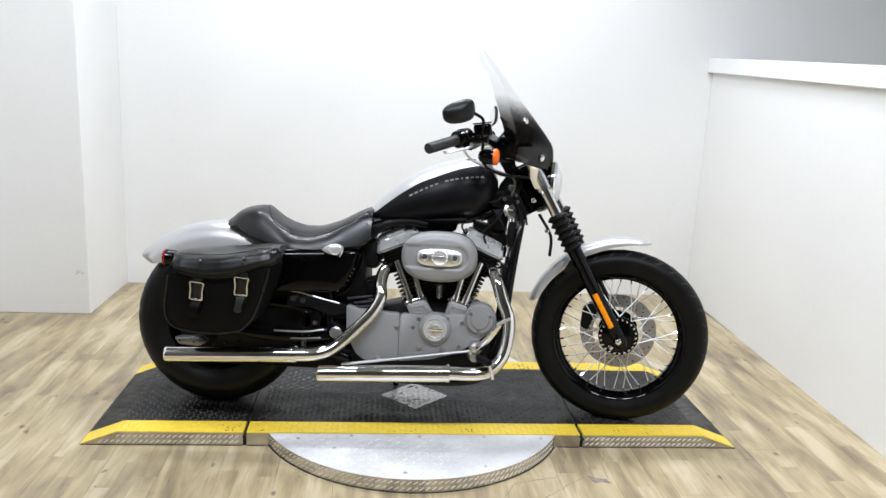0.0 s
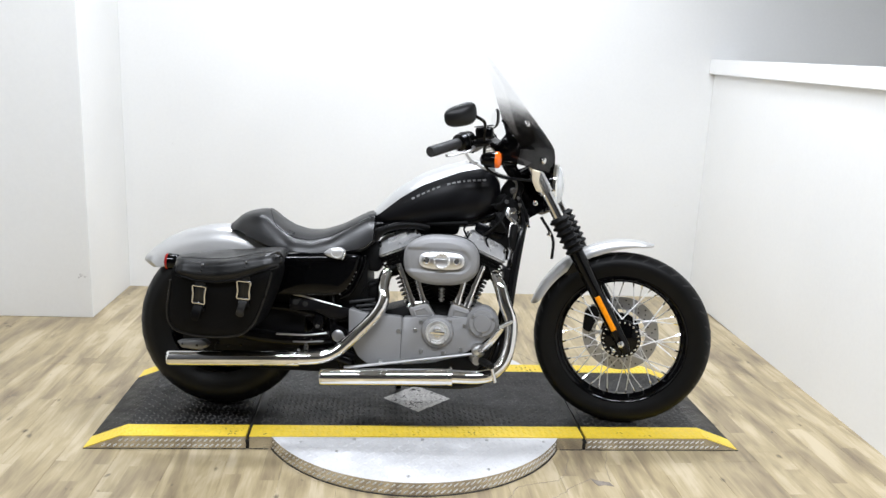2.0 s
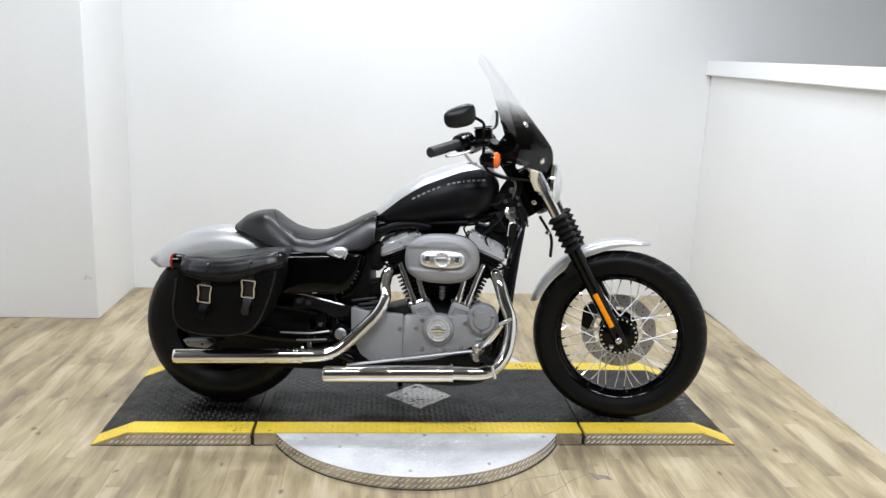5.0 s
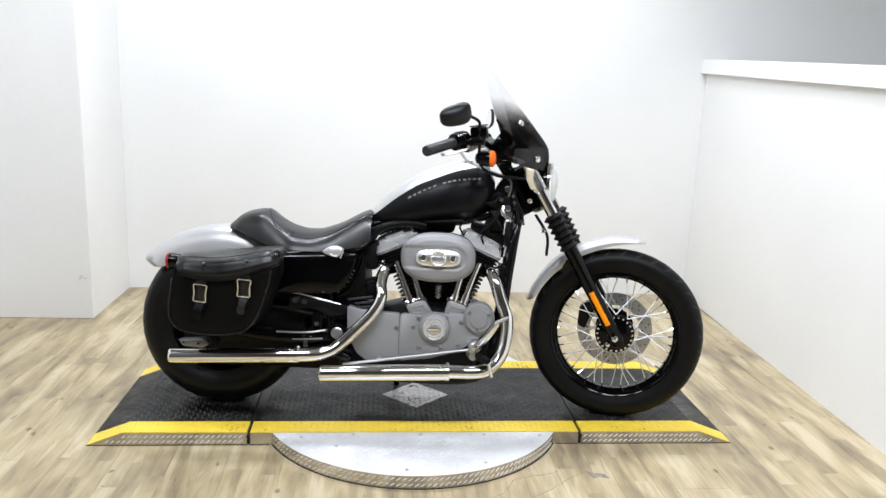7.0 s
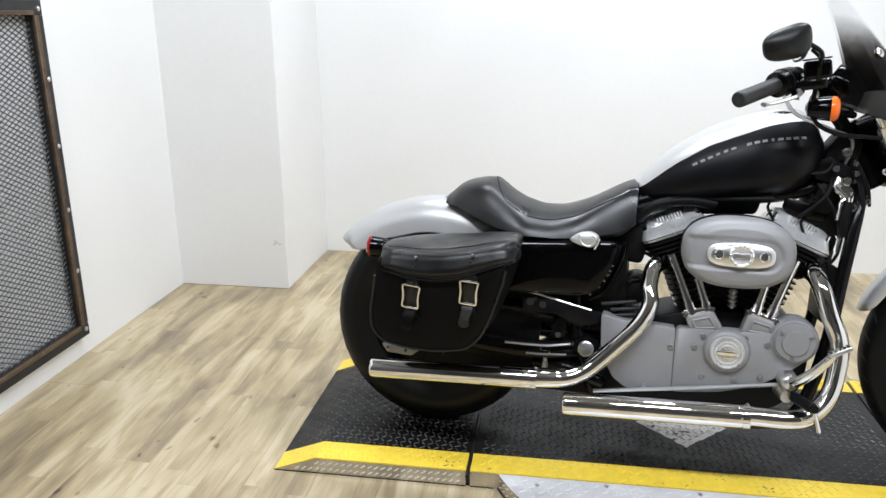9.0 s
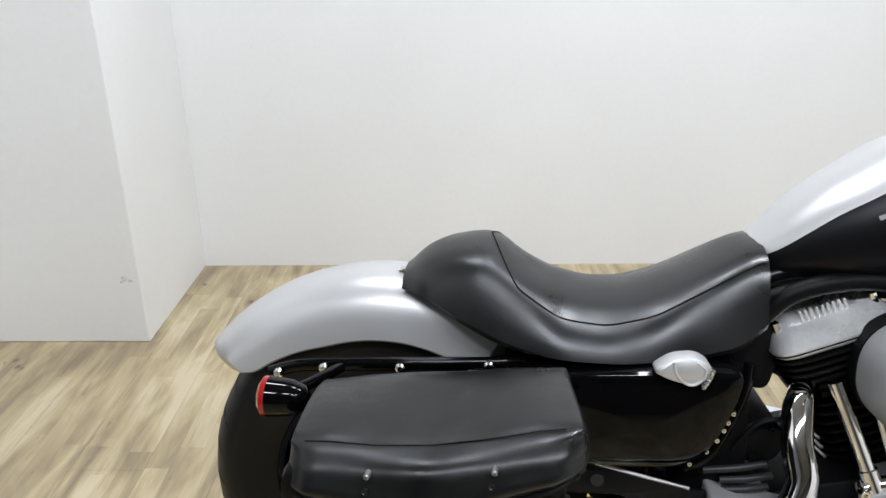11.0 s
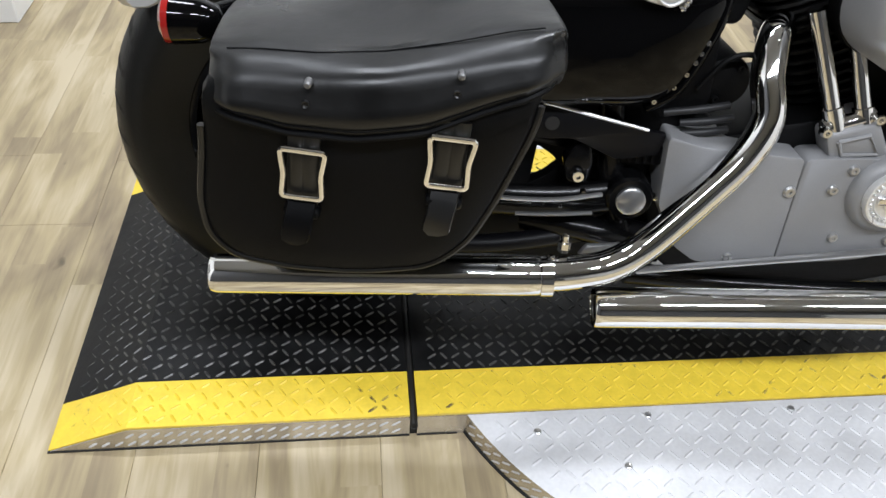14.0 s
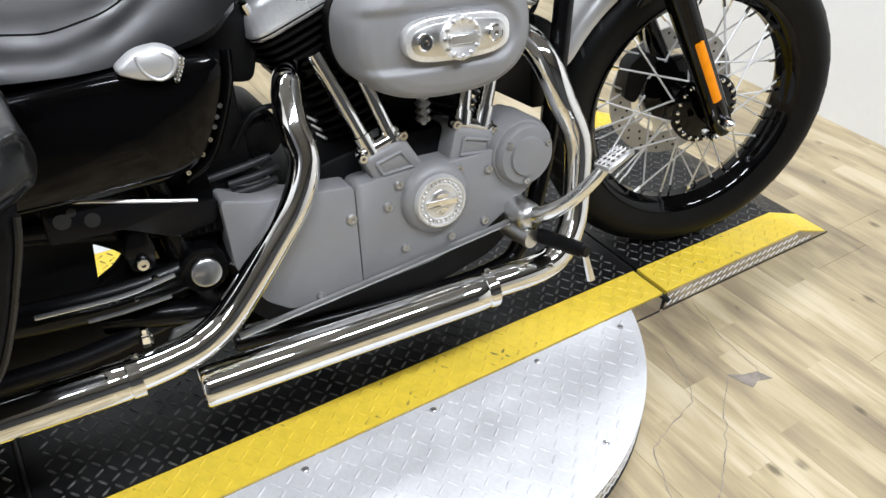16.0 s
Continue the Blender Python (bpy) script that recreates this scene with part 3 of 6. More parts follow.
bm = lug_field(lambda x, y: abs(x + 0.043) / 0.12 + abs(y + 0.365) / 0.113 < 1, lambda x: PZ + 0.001, -0.18, 0.10, -0.5, -0.23)
tagged(part("lug_pattern", bm, WORN, platform, smooth=False), kind="stuff")
# thin dark strip where the plates meet the floor
for x0, x1 in ((TX0, cuts[1]), (cuts[2], DC[0] - 0.53), (DC[0] + 0.53, cuts[3]), (cuts[4], TX1)):
    part("foot_strip", box(x0, x1, PY0 - 0.0045, PY0 - 0.0005, 0.0, 0.0022), GAP, platform, "thin dark strip along the foot", smooth=False)
arc = [(DC[0] + (DR + 0.001) * math.cos(a), DC[1] + (DR + 0.001) * math.sin(a), 0.001) for a in (radians(205 + 130 * k / 60) for k in range(61))]
part("foot_strip", tube(arc, 0.002, seg=6, per=1), GAP, platform, "thin dark strip along the foot")


# ---------------------------------------------------------------- the motorcycle
# Its own frame: x forward from the rear tyre's contact, y to its left, z up. It leans on its stand, with the bars turned to the right.
bike = tagged(new("motorcycle"), "silver and black cruiser motorcycle with leather saddlebag on its stand", "motorcycle")
bike.matrix_world = pose(-0.8088, -0.4393, 0.0530, -9.966, 0, -6.503)
STEER = -12.0
HEAD = Vector((1.125, 0, 0.87))
AXIS = Vector((-0.51, 0, 0.86)).normalized()
S = Matrix.Translation(HEAD) @ Matrix.Rotation(radians(STEER), 4, AXIS) @ Matrix.Translation(-HEAD)
S_INV = S.inverted()
RA, FA = Vector((0, 0.03, 0.321)), Vector((1.52, 0.045, 0.331))


def st(x, y, z):
    """A place on the turned front end, told where it is when the bars are straight."""
    return S_INV @ Vector((x, y, z))


# ---- wheels
def tyre(c, r, w, parent, matrix=None):
    rim = r - w * 0.86
    prof = []
    for k in range(17):
        a = radians(-118 + 236 * k / 16)
        prof.append((r - w * 0.43 + w * 0.43 * math.cos(a) * (1.0 if abs(a) < 1.2 else 1.15), w * 0.5 * math.sin(a)))
    prof = [(rim, -w * 0.36)] + prof + [(rim, w * 0.36)]
    t = part("tyre", lathe(prof, c, seg=72, closed=True), TREAD if c is FA else RUBBER, parent, "black rubber tyre", matrix=matrix)
    # tread grooves: hooked cuts over the shoulders
    bm, n = bmesh.new(), 34
    for k in range(n):
        for s in (1, -1):
            a0 = 2 * math.pi * (k + (0.5 if s > 0 else 0)) / n
            cuts = [(12, 0.0, 0.0045), (24, 0.012, 0.0055), (36, 0.030, 0.0055), (48, 0.054, 0.005), (60, 0.085, 0.003)]
            hook = [(12, 0.0, 0.004), (13, -0.035, 0.004), (14, -0.075, 0.003)]
            for line, turned in ((cuts, False), (hook, True)):
                loops = []
                for u, da, wide in line:
                    if turned:
                        ends = [(u - 2.6, da), (u + 2.6, da)]
                    else:
                        ends = [(u, da - wide / r), (u, da + wide / r)]
                    loops.append([])
                    for uu, d in ends:
                        q = radians(uu)
                        rr = r - w * 0.43 + (w * 0.43 + 0.0005) * math.cos(q)
                        loops[-1].append(Vector((c.x + rr * math.cos(a0 + d), c.y + s * (w * 0.5 + 0.0005) * math.sin(q), c.z + rr * math.sin(a0 + d))))
                for l0, l1 in zip(loops, loops[1:]):
                    bm.faces.new([bm.verts.new(v) for v in (l0[0], l0[1], l1[1], l1[0])])
    tagged(part("tread_groove", bm, GAP, t, matrix=matrix, smooth=True), kind="stuff")
    return rim


def wheel(name, c, r, w, spokes, hub_r, matrix=None, raised=False):
    wh = new(name)
    wh.parent = bike
    wh["label"] = "black-rimmed wire-spoke wheel"
    rim = tyre(c, r, w, wh, matrix)
    hw = w * 0.36
    rc, c = c, c + Vector((0, 0, 0.011 if raised else 0.0))
    part("rim", lathe([(rim + 0.004, -hw), (rim + 0.001, -hw - 0.004), (rim - 0.008, -hw + 0.001), (rim - 0.014, -hw * 0.6), (rim - 0.024, -hw * 0.3),
                       (rim - 0.024, hw * 0.3), (rim - 0.014, hw * 0.6), (rim - 0.008, hw - 0.001), (rim + 0.001, hw + 0.004), (rim + 0.004, hw)],
                      rc, seg=72, closed=True), GLOSS, wh, "gloss black laced rim", matrix=matrix)
    part("hub", lathe([(0.012, -0.075), (0.03, -0.072), (hub_r * 0.9, -0.066), (hub_r, -0.062), (hub_r, -0.054), (0.04, -0.048), (0.03, 0), (0.04, 0.048), (hub_r, 0.054), (hub_r, 0.062), (0.03, 0.075)],
                      c, seg=36), GLOSS, wh, "black hub", matrix=matrix)
    for k in range(spokes):
        side = -1 if k % 2 else 1
        a = 2 * math.pi * k / spokes
        lead = 0.62 * (1 if (k // 2) % 2 else -1)
        p0 = c + Vector(((hub_r - 0.01) * math.cos(a + lead), side * 0.058, (hub_r - 0.01) * math.sin(a + lead)))
        p1 = rc + Vector(((rim - 0.022) * math.cos(a), side * 0.008, (rim - 0.022) * math.sin(a)))
        part("spoke", tube([p0, p1], 0.0021, seg=6), SPOKE if raised else FRAME, wh, matrix=matrix)
        d = (p0 - p1).normalized()
        part("nipple", tube([p1, p1 + d * 0.018], 0.0036, seg=6), CHROME if raised else FRAME, wh, matrix=matrix)
    for k in range(22):
        a = 2 * math.pi * k / 22
        part("hub_rivet", lathe([(0.0046, -0.061), (0.0046, -0.0695), (0.002, -0.071)], c + Vector(((hub_r - 0.009) * math.cos(a), 0, (hub_r - 0.009) * math.sin(a))), seg=8), CHROME, wh, matrix=matrix)
    return wh


wheel("rear_wheel", RA, 0.320, 0.15, 32, 0.055)
front = wheel("front_wheel", FA, 0.331, 0.102, 40, 0.074, matrix=S, raised=True)
part("axle_nut", lathe([(0.017, -0.09), (0.017, -0.108), (0.012, -0.112)], FA, seg=6), CHROME, front, "chrome axle nut", matrix=S)
# brake disc on the far side, with spokes between carrier and ring
bm = lathe([(0.096, 0.066), (0.146, 0.066), (0.146, 0.071), (0.096, 0.071)], FA, seg=48, closed=True)
disc = part("brake_disc", bm, ROTOR, front, "steel brake disc with drilled holes", matrix=S)
bm = bmesh.new()
for k in range(60):
    a, q = 2 * math.pi * k / 60, (0.108, 0.121, 0.134)[k % 3]
    lathe([(0.0032, 0.0655), (0.0032, 0.0715)], FA + Vector((q * math.cos(a), 0, q * math.sin(a))), seg=8, bm=bm)
tagged(part("drilled_hole", bm, GAP, disc, matrix=S), kind="stuff")
part("disc_carrier", lathe([(0.05, 0.064), (0.078, 0.064), (0.078, 0.070), (0.05, 0.070)], FA, seg=40, closed=True), ALU, front, "polished disc carrier", matrix=S)
for k in range(10):
    a = radians(36 * k)
    part("disc_arm", tube([FA + Vector((0.076 * math.cos(a), 0.067, 0.076 * math.sin(a))), FA + Vector((0.100 * math.cos(a + 0.1), 0.068, 0.100 * math.sin(a + 0.1)))], 0.008, seg=6, flat=0.35), ALU, front, matrix=S)

# ---- front end
fork = new("front_fork")
fork.parent = bike
FT, FB = st(1.150, -0.110, 0.953), st(1.510, -0.075, 0.334)
for s in (1, -1):
    def p(t, off=0.0):
        v = FT.lerp(FB, t) + Vector((0.86, 0, 0.51)) * off
        return Vector((v.x, v.y if s > 0 else 0.06 - v.y, v.z))
    part("fork_tube", tube([p(-0.02), p(0.52)], 0.0205, seg=20), CHROME, fork, "polished fork tube", matrix=S)
    part("fork_slider", tube([p(0.46), p(0.50), p(0.75), p(1.02), p(1.055)], lambda t: 0.0275 if t < 0.3 else 0.0245 if t < 0.9 else 0.0245 - (t - 0.9) * 0.09, seg=20, smooth=False), GLOSS, fork, "gloss black fork slider", matrix=S)
    n, pts = 6, []
    loops = []
    for k in range(n * 8 + 1):
        t = 0.275 + 0.205 * k / (n * 8)
        r = 0.0255 + 0.0115 * (0.5 - 0.5 * math.cos(2 * math.pi * k / 8)) + 0.003 * (1 - k / (n * 8))
        d = (FB - FT).normalized()
        c = p(t)
        side = Vector((0, 1, 0))
        up = d.cross(side).normalized()
        loops.append([c + (up * math.cos(a) + side * math.sin(a)) * r for a in (2 * math.pi * j / 20 for j in range(20))])
    part("fork_gaiter", rings(loops), SOFT, fork, "ribbed black rubber gaiter", matrix=S)
    part("fork_cover", tube([p(0.02), p(0.135)], 0.027, seg=20), BRIGHT if s > 0 else GLOSS, fork, "bright fork cover", matrix=S)
    part("axle_boss", lathe([(0.022, s * -0.078), (0.022, s * -0.098), (0.017, s * -0.102)], Vector((p(1.01).x, FA.y, p(1.01).z)), seg=20), GLOSS, fork, matrix=S)
    refl = tube([p(0.725, -0.002) + Vector((0, -0.0265 * s, 0)), p(0.92, -0.002) + Vector((0, -0.0265 * s, 0))], 0.0095, seg=8, flat=0.4)
    part("reflector", refl, AMBER, fork, "long amber reflector", matrix=S)
for t, h in ((0.0, 0.02), (0.2, 0.026)):
    a, b = FT.lerp(FB, t), FT.lerp(FB, t)
    bm = tube([Vector((a.x, -0.092, a.z)), Vector((a.x - 0.045, 0, a.z - 0.026)), Vector((a.x, 0.092, a.z))], 0.024, seg=14)
    part("fork_clamp", bm, FRAME, fork, "black triple clamp", matrix=S)
for x, z in ((1.186, 0.845), (1.240, 0.738)):
    part("clamp_bolt", lathe([(0.009, -0.146), (0.009, -0.153), (0.005, -0.156)], st(x, 0, z), seg=8), CHROME, fork, matrix=S)
for x, y, z, r in ((1.519, -0.105, 0.343, 0.012), (1.495, -0.098, 0.318, 0.009)):
    part("axle_bolt", lathe([(r, 0.03), (r, -0.004), (r * 0.7, -0.010), (r * 0.3, -0.012)], (x, y, z), seg=14), CHROME, fork, "chrome axle bolt", matrix=S)
# caliper behind the wheel
bm = prism([(1.375, 0.35), (1.405, 0.335), (1.425, 0.39), (1.445, 0.43), (1.41, 0.445), (1.38, 0.42)], 0.06, 0.105, 0.012)
part("brake_caliper", bm, MATT, fork, "black brake caliper", matrix=S)


def fender(c, r, half, a0, a1, skirt0, skirt1, n=36, flare=0.0, point=0.0):
    """A mudguard: an arched strip bent round the wheel's centre."""
    outer, inner = [], []
    for k in range(n + 1):
        t = k / n
        a = radians(a0 + (a1 - a0) * t)
        low = skirt0 + (skirt1 - skirt0) * min(1.0, t / 0.35)
        low *= min(1.0, 0.35 + 0.65 * (t / 0.09) ** 0.5) if t < 0.09 else 1.0
        if point and t > 0.62:
            low *= 1 - point * ((t - 0.62) / 0.38) ** 1.4
        tip = min(1.0, (t / 0.05) ** 0.5 if t < 0.05 else 1.0, ((1 - t) / 0.05) ** 0.5 if t > 0.95 else 1.0)
        up = flare * min(1.0, t / 0.75) ** 1.2 if flare > 0 else -flare * max(0.0, 1 - t / 0.4)
        row = []
        m = 14
        for j in range(m + 1):
            u = -1 + 2 * j / m
            y = half * math.copysign(abs(math.sin(u * math.pi / 2)) ** 0.8, u) * (0.35 + 0.65 * tip)
            drop = (1 - math.cos(u * math.pi / 2) ** 0.75) * low
            row.append((r + up - drop, y))
        outer.append([Vector((c.x + q * math.cos(a), c.y + y, c.z + q * math.sin(a))) for q, y in row])
        inner.append([Vector((c.x + (q - 0.003) * math.cos(a), c.y + y * 0.97, c.z + (q - 0.003) * math.sin(a))) for q, y in row])
    return rings([o + i[::-1] for o, i in zip(outer, inner)])


part("front_fender", fender(FA, 0.367, 0.053, 162, 75, 0.030, 0.040, flare=0.013, point=0.85), SILVER, bike, "silver painted front mudguard", matrix=S)
for s in (1, -1):
    bm = prism([(1.30, 0.575), (1.36, 0.60), (1.375, 0.66), (1.345, 0.665)], s * 0.066, s * 0.073, 0.01)
    part("fender_bracket", bm, GLOSS, bike, "black mudguard bracket", matrix=S)

# ---- bars and controls
bars = new("handlebar")
bars.parent = bike
GE, GI = st(0.783, -0.39, 0.975), st(0.872, -0.275, 1.018)
for s in (1, -1):
    def q(v, s=s):
        return Vector((v.x, v.y * s, v.z))
    d = (GE - GI).normalized()
    part("grip", tube([q(GE), q(GE - d * 0.004), q(GE - d * 0.01), q(GI)], lambda t: 0.0185 if t > 0.2 else 0.0165, seg=18, smooth=False), GRIP, bars, "black rubber grip", matrix=S)
    part("bar", tube([q(GI), q(GI - d * 0.07), q(st(0.985, -0.12, 1.035)), q(st(1.015, -0.04, 1.02)), q(Vector((1.02, 0, 1.02)))], 0.0127, seg=12), GLOSS, bars, "black handlebar", matrix=S)
    hs = GI - d * 0.03
    bm = tube([q(hs + d * 0.028), q(hs + d * 0.024), q(hs + d * 0.006), q(hs - d * 0.006), q(hs - d * 0.036), q(hs - d * 0.042)], lambda t: (0.024, 0.030, 0.031, 0.033, 0.031, 0.022)[round(t * 5)], seg=24, smooth=False)
    housing = part("switch_housing", bm, FRAME, bars, "glossy black switch housing", matrix=S)
    part("housing_seam", tube([q(hs - d * 0.0008), q(hs + d * 0.0008)], 0.0333, seg=24), GAP, housing, matrix=S)
    for k in (-1, 1):
        part("housing_screw", tube([q(hs + d * 0.012 * k + Vector((-0.016, -0.026, 0.0))), q(hs + d * 0.012 * k + Vector((-0.020, -0.031, 0.0)))], 0.0035, seg=8), DULL, housing, matrix=S)
    # brake or clutch lever with its perch
    l0, l1 = hs + Vector((0.035, 0, -0.012)), GE + Vector((0.052, 0.02, -0.01))
    part("lever", tube([q(l0), q(l0.lerp(l1, 0.35) + Vector((0.028, 0, -0.002))), q(l0.lerp(l1, 0.75) + Vector((0.012, 0, -0.004))), q(l1)], lambda t: 0.006 if t < 0.95 else 0.008, seg=10, flat=0.6), STEEL, bars, "polished lever", matrix=S)
    part("lever_perch", tube([q(hs - d * 0.02 + Vector((0.0, 0, 0))), q(l0)], 0.013, seg=10), FRAME, bars, matrix=S)
    part("lever_pivot", tube([q(l0 + Vector((0.0, -0.004, 0.014))), q(l0 + Vector((-0.004, -0.006, -0.026)))], 0.0095, seg=12), FRAME, bars, "black lever pivot", matrix=S)
    part("pivot_bolt", tube([q(l0 + Vector((0.0, -0.004, 0.0135))), q(l0 + Vector((0.0, -0.004, 0.0165)))], 0.0055, seg=6), STEEL, bars, "bright pivot bolt", matrix=S)
    # mirror with bent stem
    thin = 1.0 if s > 0 else 0.45
    m0, m1, m2 = st(0.962, -0.285, 1.03), st(0.958, -0.31, 1.09), st(0.925, -0.345, 1.105)
    mc = st(0.895, -0.36, 1.103)
    if s < 0:
        m1, m2, mc = Vector((1.01, -0.31, 1.115)), Vector((0.985, -0.345, 1.14)), Vector((0.967, -0.36, 1.143))
    part("mirror_stem", tube([q(m0), q(m0.lerp(m1, 0.5)), q(m1), q(m2)], 0.0055, seg=8), GLOSS, bars, "black mirror stem", matrix=S)
    loops = []
    for depth, k in ((0.0, 0.9), (0.004, 1.0), (0.012, 0.98), (0.022, 0.8), (0.029, 0.5), (0.032, 0.15)):
        ring = []
        for u, v in oval(0, 0, 0.060, 0.037, 32, 2.9, radians(10)):
            v *= 1 + 2.4 * u
            # the mirror's face looks back and a little inwards
            ring.append(Vector((mc.x - 0.02 + u * 0.80 * thin + depth * 0.45, s * (mc.y + u * 0.55 * (2 - thin) + depth * -0.8), mc.z + v * k + u * 0.08 + 0)) if k == 1 else
                        Vector((mc.x - 0.02 + u * k * 0.80 * thin + depth * 0.45, s * (mc.y + u * k * 0.55 * (2 - thin) + depth * -0.8), mc.z + v * k + u * k * 0.08)))
        loops.append(ring)
    mir = part("mirror", rings(loops), SHELL, bars, "black oval mirror", matrix=S)
    g = [[c + (Vector((mc.x - 0.02, s * mc.y, mc.z)) - c) * 0.08 + Vector((d * 0.45, s * d * -0.8, 0)) for c in loops[0]] for d in (-0.0022, 0.001)]
    part("mirror_glass", rings(g), MIRROR, mir, "mirror glass", matrix=S)
bm = box(-0.030, 0.030, -0.022, 0.022, -0.022, 0.020, 0.008, 3)
bm.transform(Matrix.Translation(st(0.962, -0.265, 1.058)) @ Matrix.Rotation(radians(-8), 4, "Y"))
reservoir = part("brake_reservoir", bm, GLOSS, bars, "black brake fluid reservoir", matrix=S)
bm = box(-0.031, 0.031, -0.023, 0.023, 0.0215, 0.0255, 0.0018, 2)
bm.transform(Matrix.Translation(st(0.962, -0.265, 1.058)) @ Matrix.Rotation(radians(-8), 4, "Y"))
part("reservoir_lid", bm, GRIP, reservoir, "worn black lid", matrix=S)
bm = box(-0.036, 0.026, -0.018, 0.020, -0.046, -0.018, 0.009, 3)
bm.transform(Matrix.Translation(st(0.955, -0.265, 1.058)) @ Matrix.Rotation(radians(-8), 4, "Y"))
part("brake_cylinder", bm, FRAME, bars, "glossy black brake cylinder", matrix=S)
for s in (1, -1):
    part("riser", tube([Vector((1.085, 0.05 * s, 0.94)), Vector((1.03, 0.05 * s, 1.02))], 0.018, seg=14), FRAME, bars, "black bar riser", matrix=S)
part("brake_hose", tube([st(0.965, -0.25, 1.035), st(0.97, -0.22, 0.95), st(1.03, -0.19, 0.915), st(1.12, -0.13, 0.91), st(1.19, -0.1, 0.90), st(1.20, -0.08, 0.8)], 0.0055, seg=8), SOFT, bars, "black cable", matrix=S)
part("throttle_cable", tube([st(0.89, -0.27, 1.0), st(0.93, -0.24, 0.955), st(1.02, -0.18, 0.925), st(1.09, -0.09, 0.90), st(1.08, -0.05, 0.82)], 0.0045, seg=8), STEEL, bars, "grey throttle cable", matrix=S)
gauge = lathe([(0.0, 0.03), (0.045, 0.03), (0.05, 0.02), (0.045, -0.02), (0.02, -0.03)], (0, 0, 0), axis="Z", seg=28)
gauge.transform(Matrix.Translation((1.06, 0, 1.045)) @ Matrix.Rotation(radians(-55), 4, "Y"))
part("speedometer", gauge, GLOSS, bars, "black speedometer", matrix=S)

# ---- turn signals
for s in (1, -1):
    sig = new("front_turn_signal")
    sig.parent = bike
    c = st(0.99, -0.225, 0.971)
    prof = [(0.006, -0.040), (0.018, -0.034), (0.026, -0.015), (0.029, 0.012), (0.0295, 0.016)]
    bm = lathe(prof, (c.x, c.y * s, c.z), axis="X", seg=24)
    part("shell", bm, GLOSS, sig, "black bullet housing", matrix=S)
    part("lens", lathe([(0.029, 0.0165), (0.029, 0.026), (0.022, 0.033), (0.008, 0.036)], (c.x, c.y * s, c.z), axis="X", seg=24), ORANGE, sig, "orange lens", matrix=S)
    part("stalk", tube([Vector((c.x, c.y * s, c.z)), Vector((c.x + 0.02, (c.y + 0.06) * s, c.z - 0.01)), Vector((c.x + 0.07, (c.y + 0.13) * s, c.z - 0.02))], 0.009, seg=10), GLOSS, sig, matrix=S)
    rs = new("rear_turn_signal")
    rs.parent = bike
    cr = Vector((-0.110, -0.235 * s, 0.560))
    part("shell", lathe([(0.006, 0.045), (0.018, 0.038), (0.026, 0.018), (0.029, -0.010), (0.0295, -0.014)], cr, axis="X", seg=24), GLOSS, rs, "black bullet housing")
    part("lens", lathe([(0.029, -0.0145), (0.029, -0.022), (0.022, -0.027), (0.008, -0.029)], cr, axis="X", seg=24), RED, rs, "red lens")
    part("stalk", tube([cr, cr + Vector((0.03, 0.05 * s, 0.002)), cr + Vector((0.06, 0.112 * s, 0.005))], 0.009, seg=10), GLOSS, rs)

# polished bracket between fork and lamp, its cream reflection painted in, and bright hardware by the steering head
br = [S_INV @ Vector((x, -0.2, z)) for x, z in ((1.136, 0.947), (1.166, 0.940), (1.160, 0.901), (1.176, 0.868), (1.155, 0.868), (1.137, 0.905))]
yb = sum(v.y for v in br) / len(br)
part("lamp_bracket", prism([(v.x, v.z) for v in br], yb + 0.012, yb, 0.006, 0.004), CREAM, fork, "polished lamp bracket plate, its cream reflection put into the colour", matrix=S)
for x, z, r, mt in ((1.058, 0.830, 0.011, CHROME), (1.080, 0.871, 0.012, DULL), (1.085, 0.774, 0.016, CHROME), (1.013, 0.750, 0.011, SOFT), (1.107, 0.820, 0.009, CHROME), (1.138, 0.752, 0.009, CHROME)):
    bolt(x, z, -0.088, r, bike, mt, 0.014)
part("neck_plate", prism([(1.010, 0.845), (1.045, 0.862), (1.095, 0.835), (1.110, 0.80), (1.060, 0.79), (1.015, 0.80)], -0.062, -0.080, 0.008, 0.004), SOFT, bike, "black neck plate")
part("ignition_switch", lathe([(0.020, -0.060), (0.020, -0.098), (0.016, -0.104), (0.007, -0.105)], (1.085, 0, 0.774), seg=20), CHROME, bike, "chrome ignition switch")
part("switch_bracket", tube([(1.068, -0.085, 0.805), (1.066, -0.092, 0.783), (1.090, -0.095, 0.755), (1.083, -0.095, 0.72), (1.089, -0.09, 0.68), (1.081, -0.088, 0.62)], lambda t: 0.013 - 0.005 * t, seg=10), BRIGHT, bike, "bright bracket down the frame")
part("switch_boot", tube([(1.094, -0.10, 0.748), (1.087, -0.103, 0.70), (1.092, -0.10, 0.66)], 0.015, seg=12), SOFT, bike, "black rubber boot")
for (x0, z0), (x1, z1) in (((0.985, 0.815), (1.055, 0.848)), ((1.02, 0.79), (1.075, 0.70)), ((1.10, 0.86), (1.145, 0.74))):
    part("cable", tube([(x0, -0.09, z0), ((x0 + x1) / 2 + 0.01, -0.105, (z0 + z1) / 2 - 0.012), (x1, -0.09, z1)], 0.0042, seg=8), SOFT, bike, "black control cable")

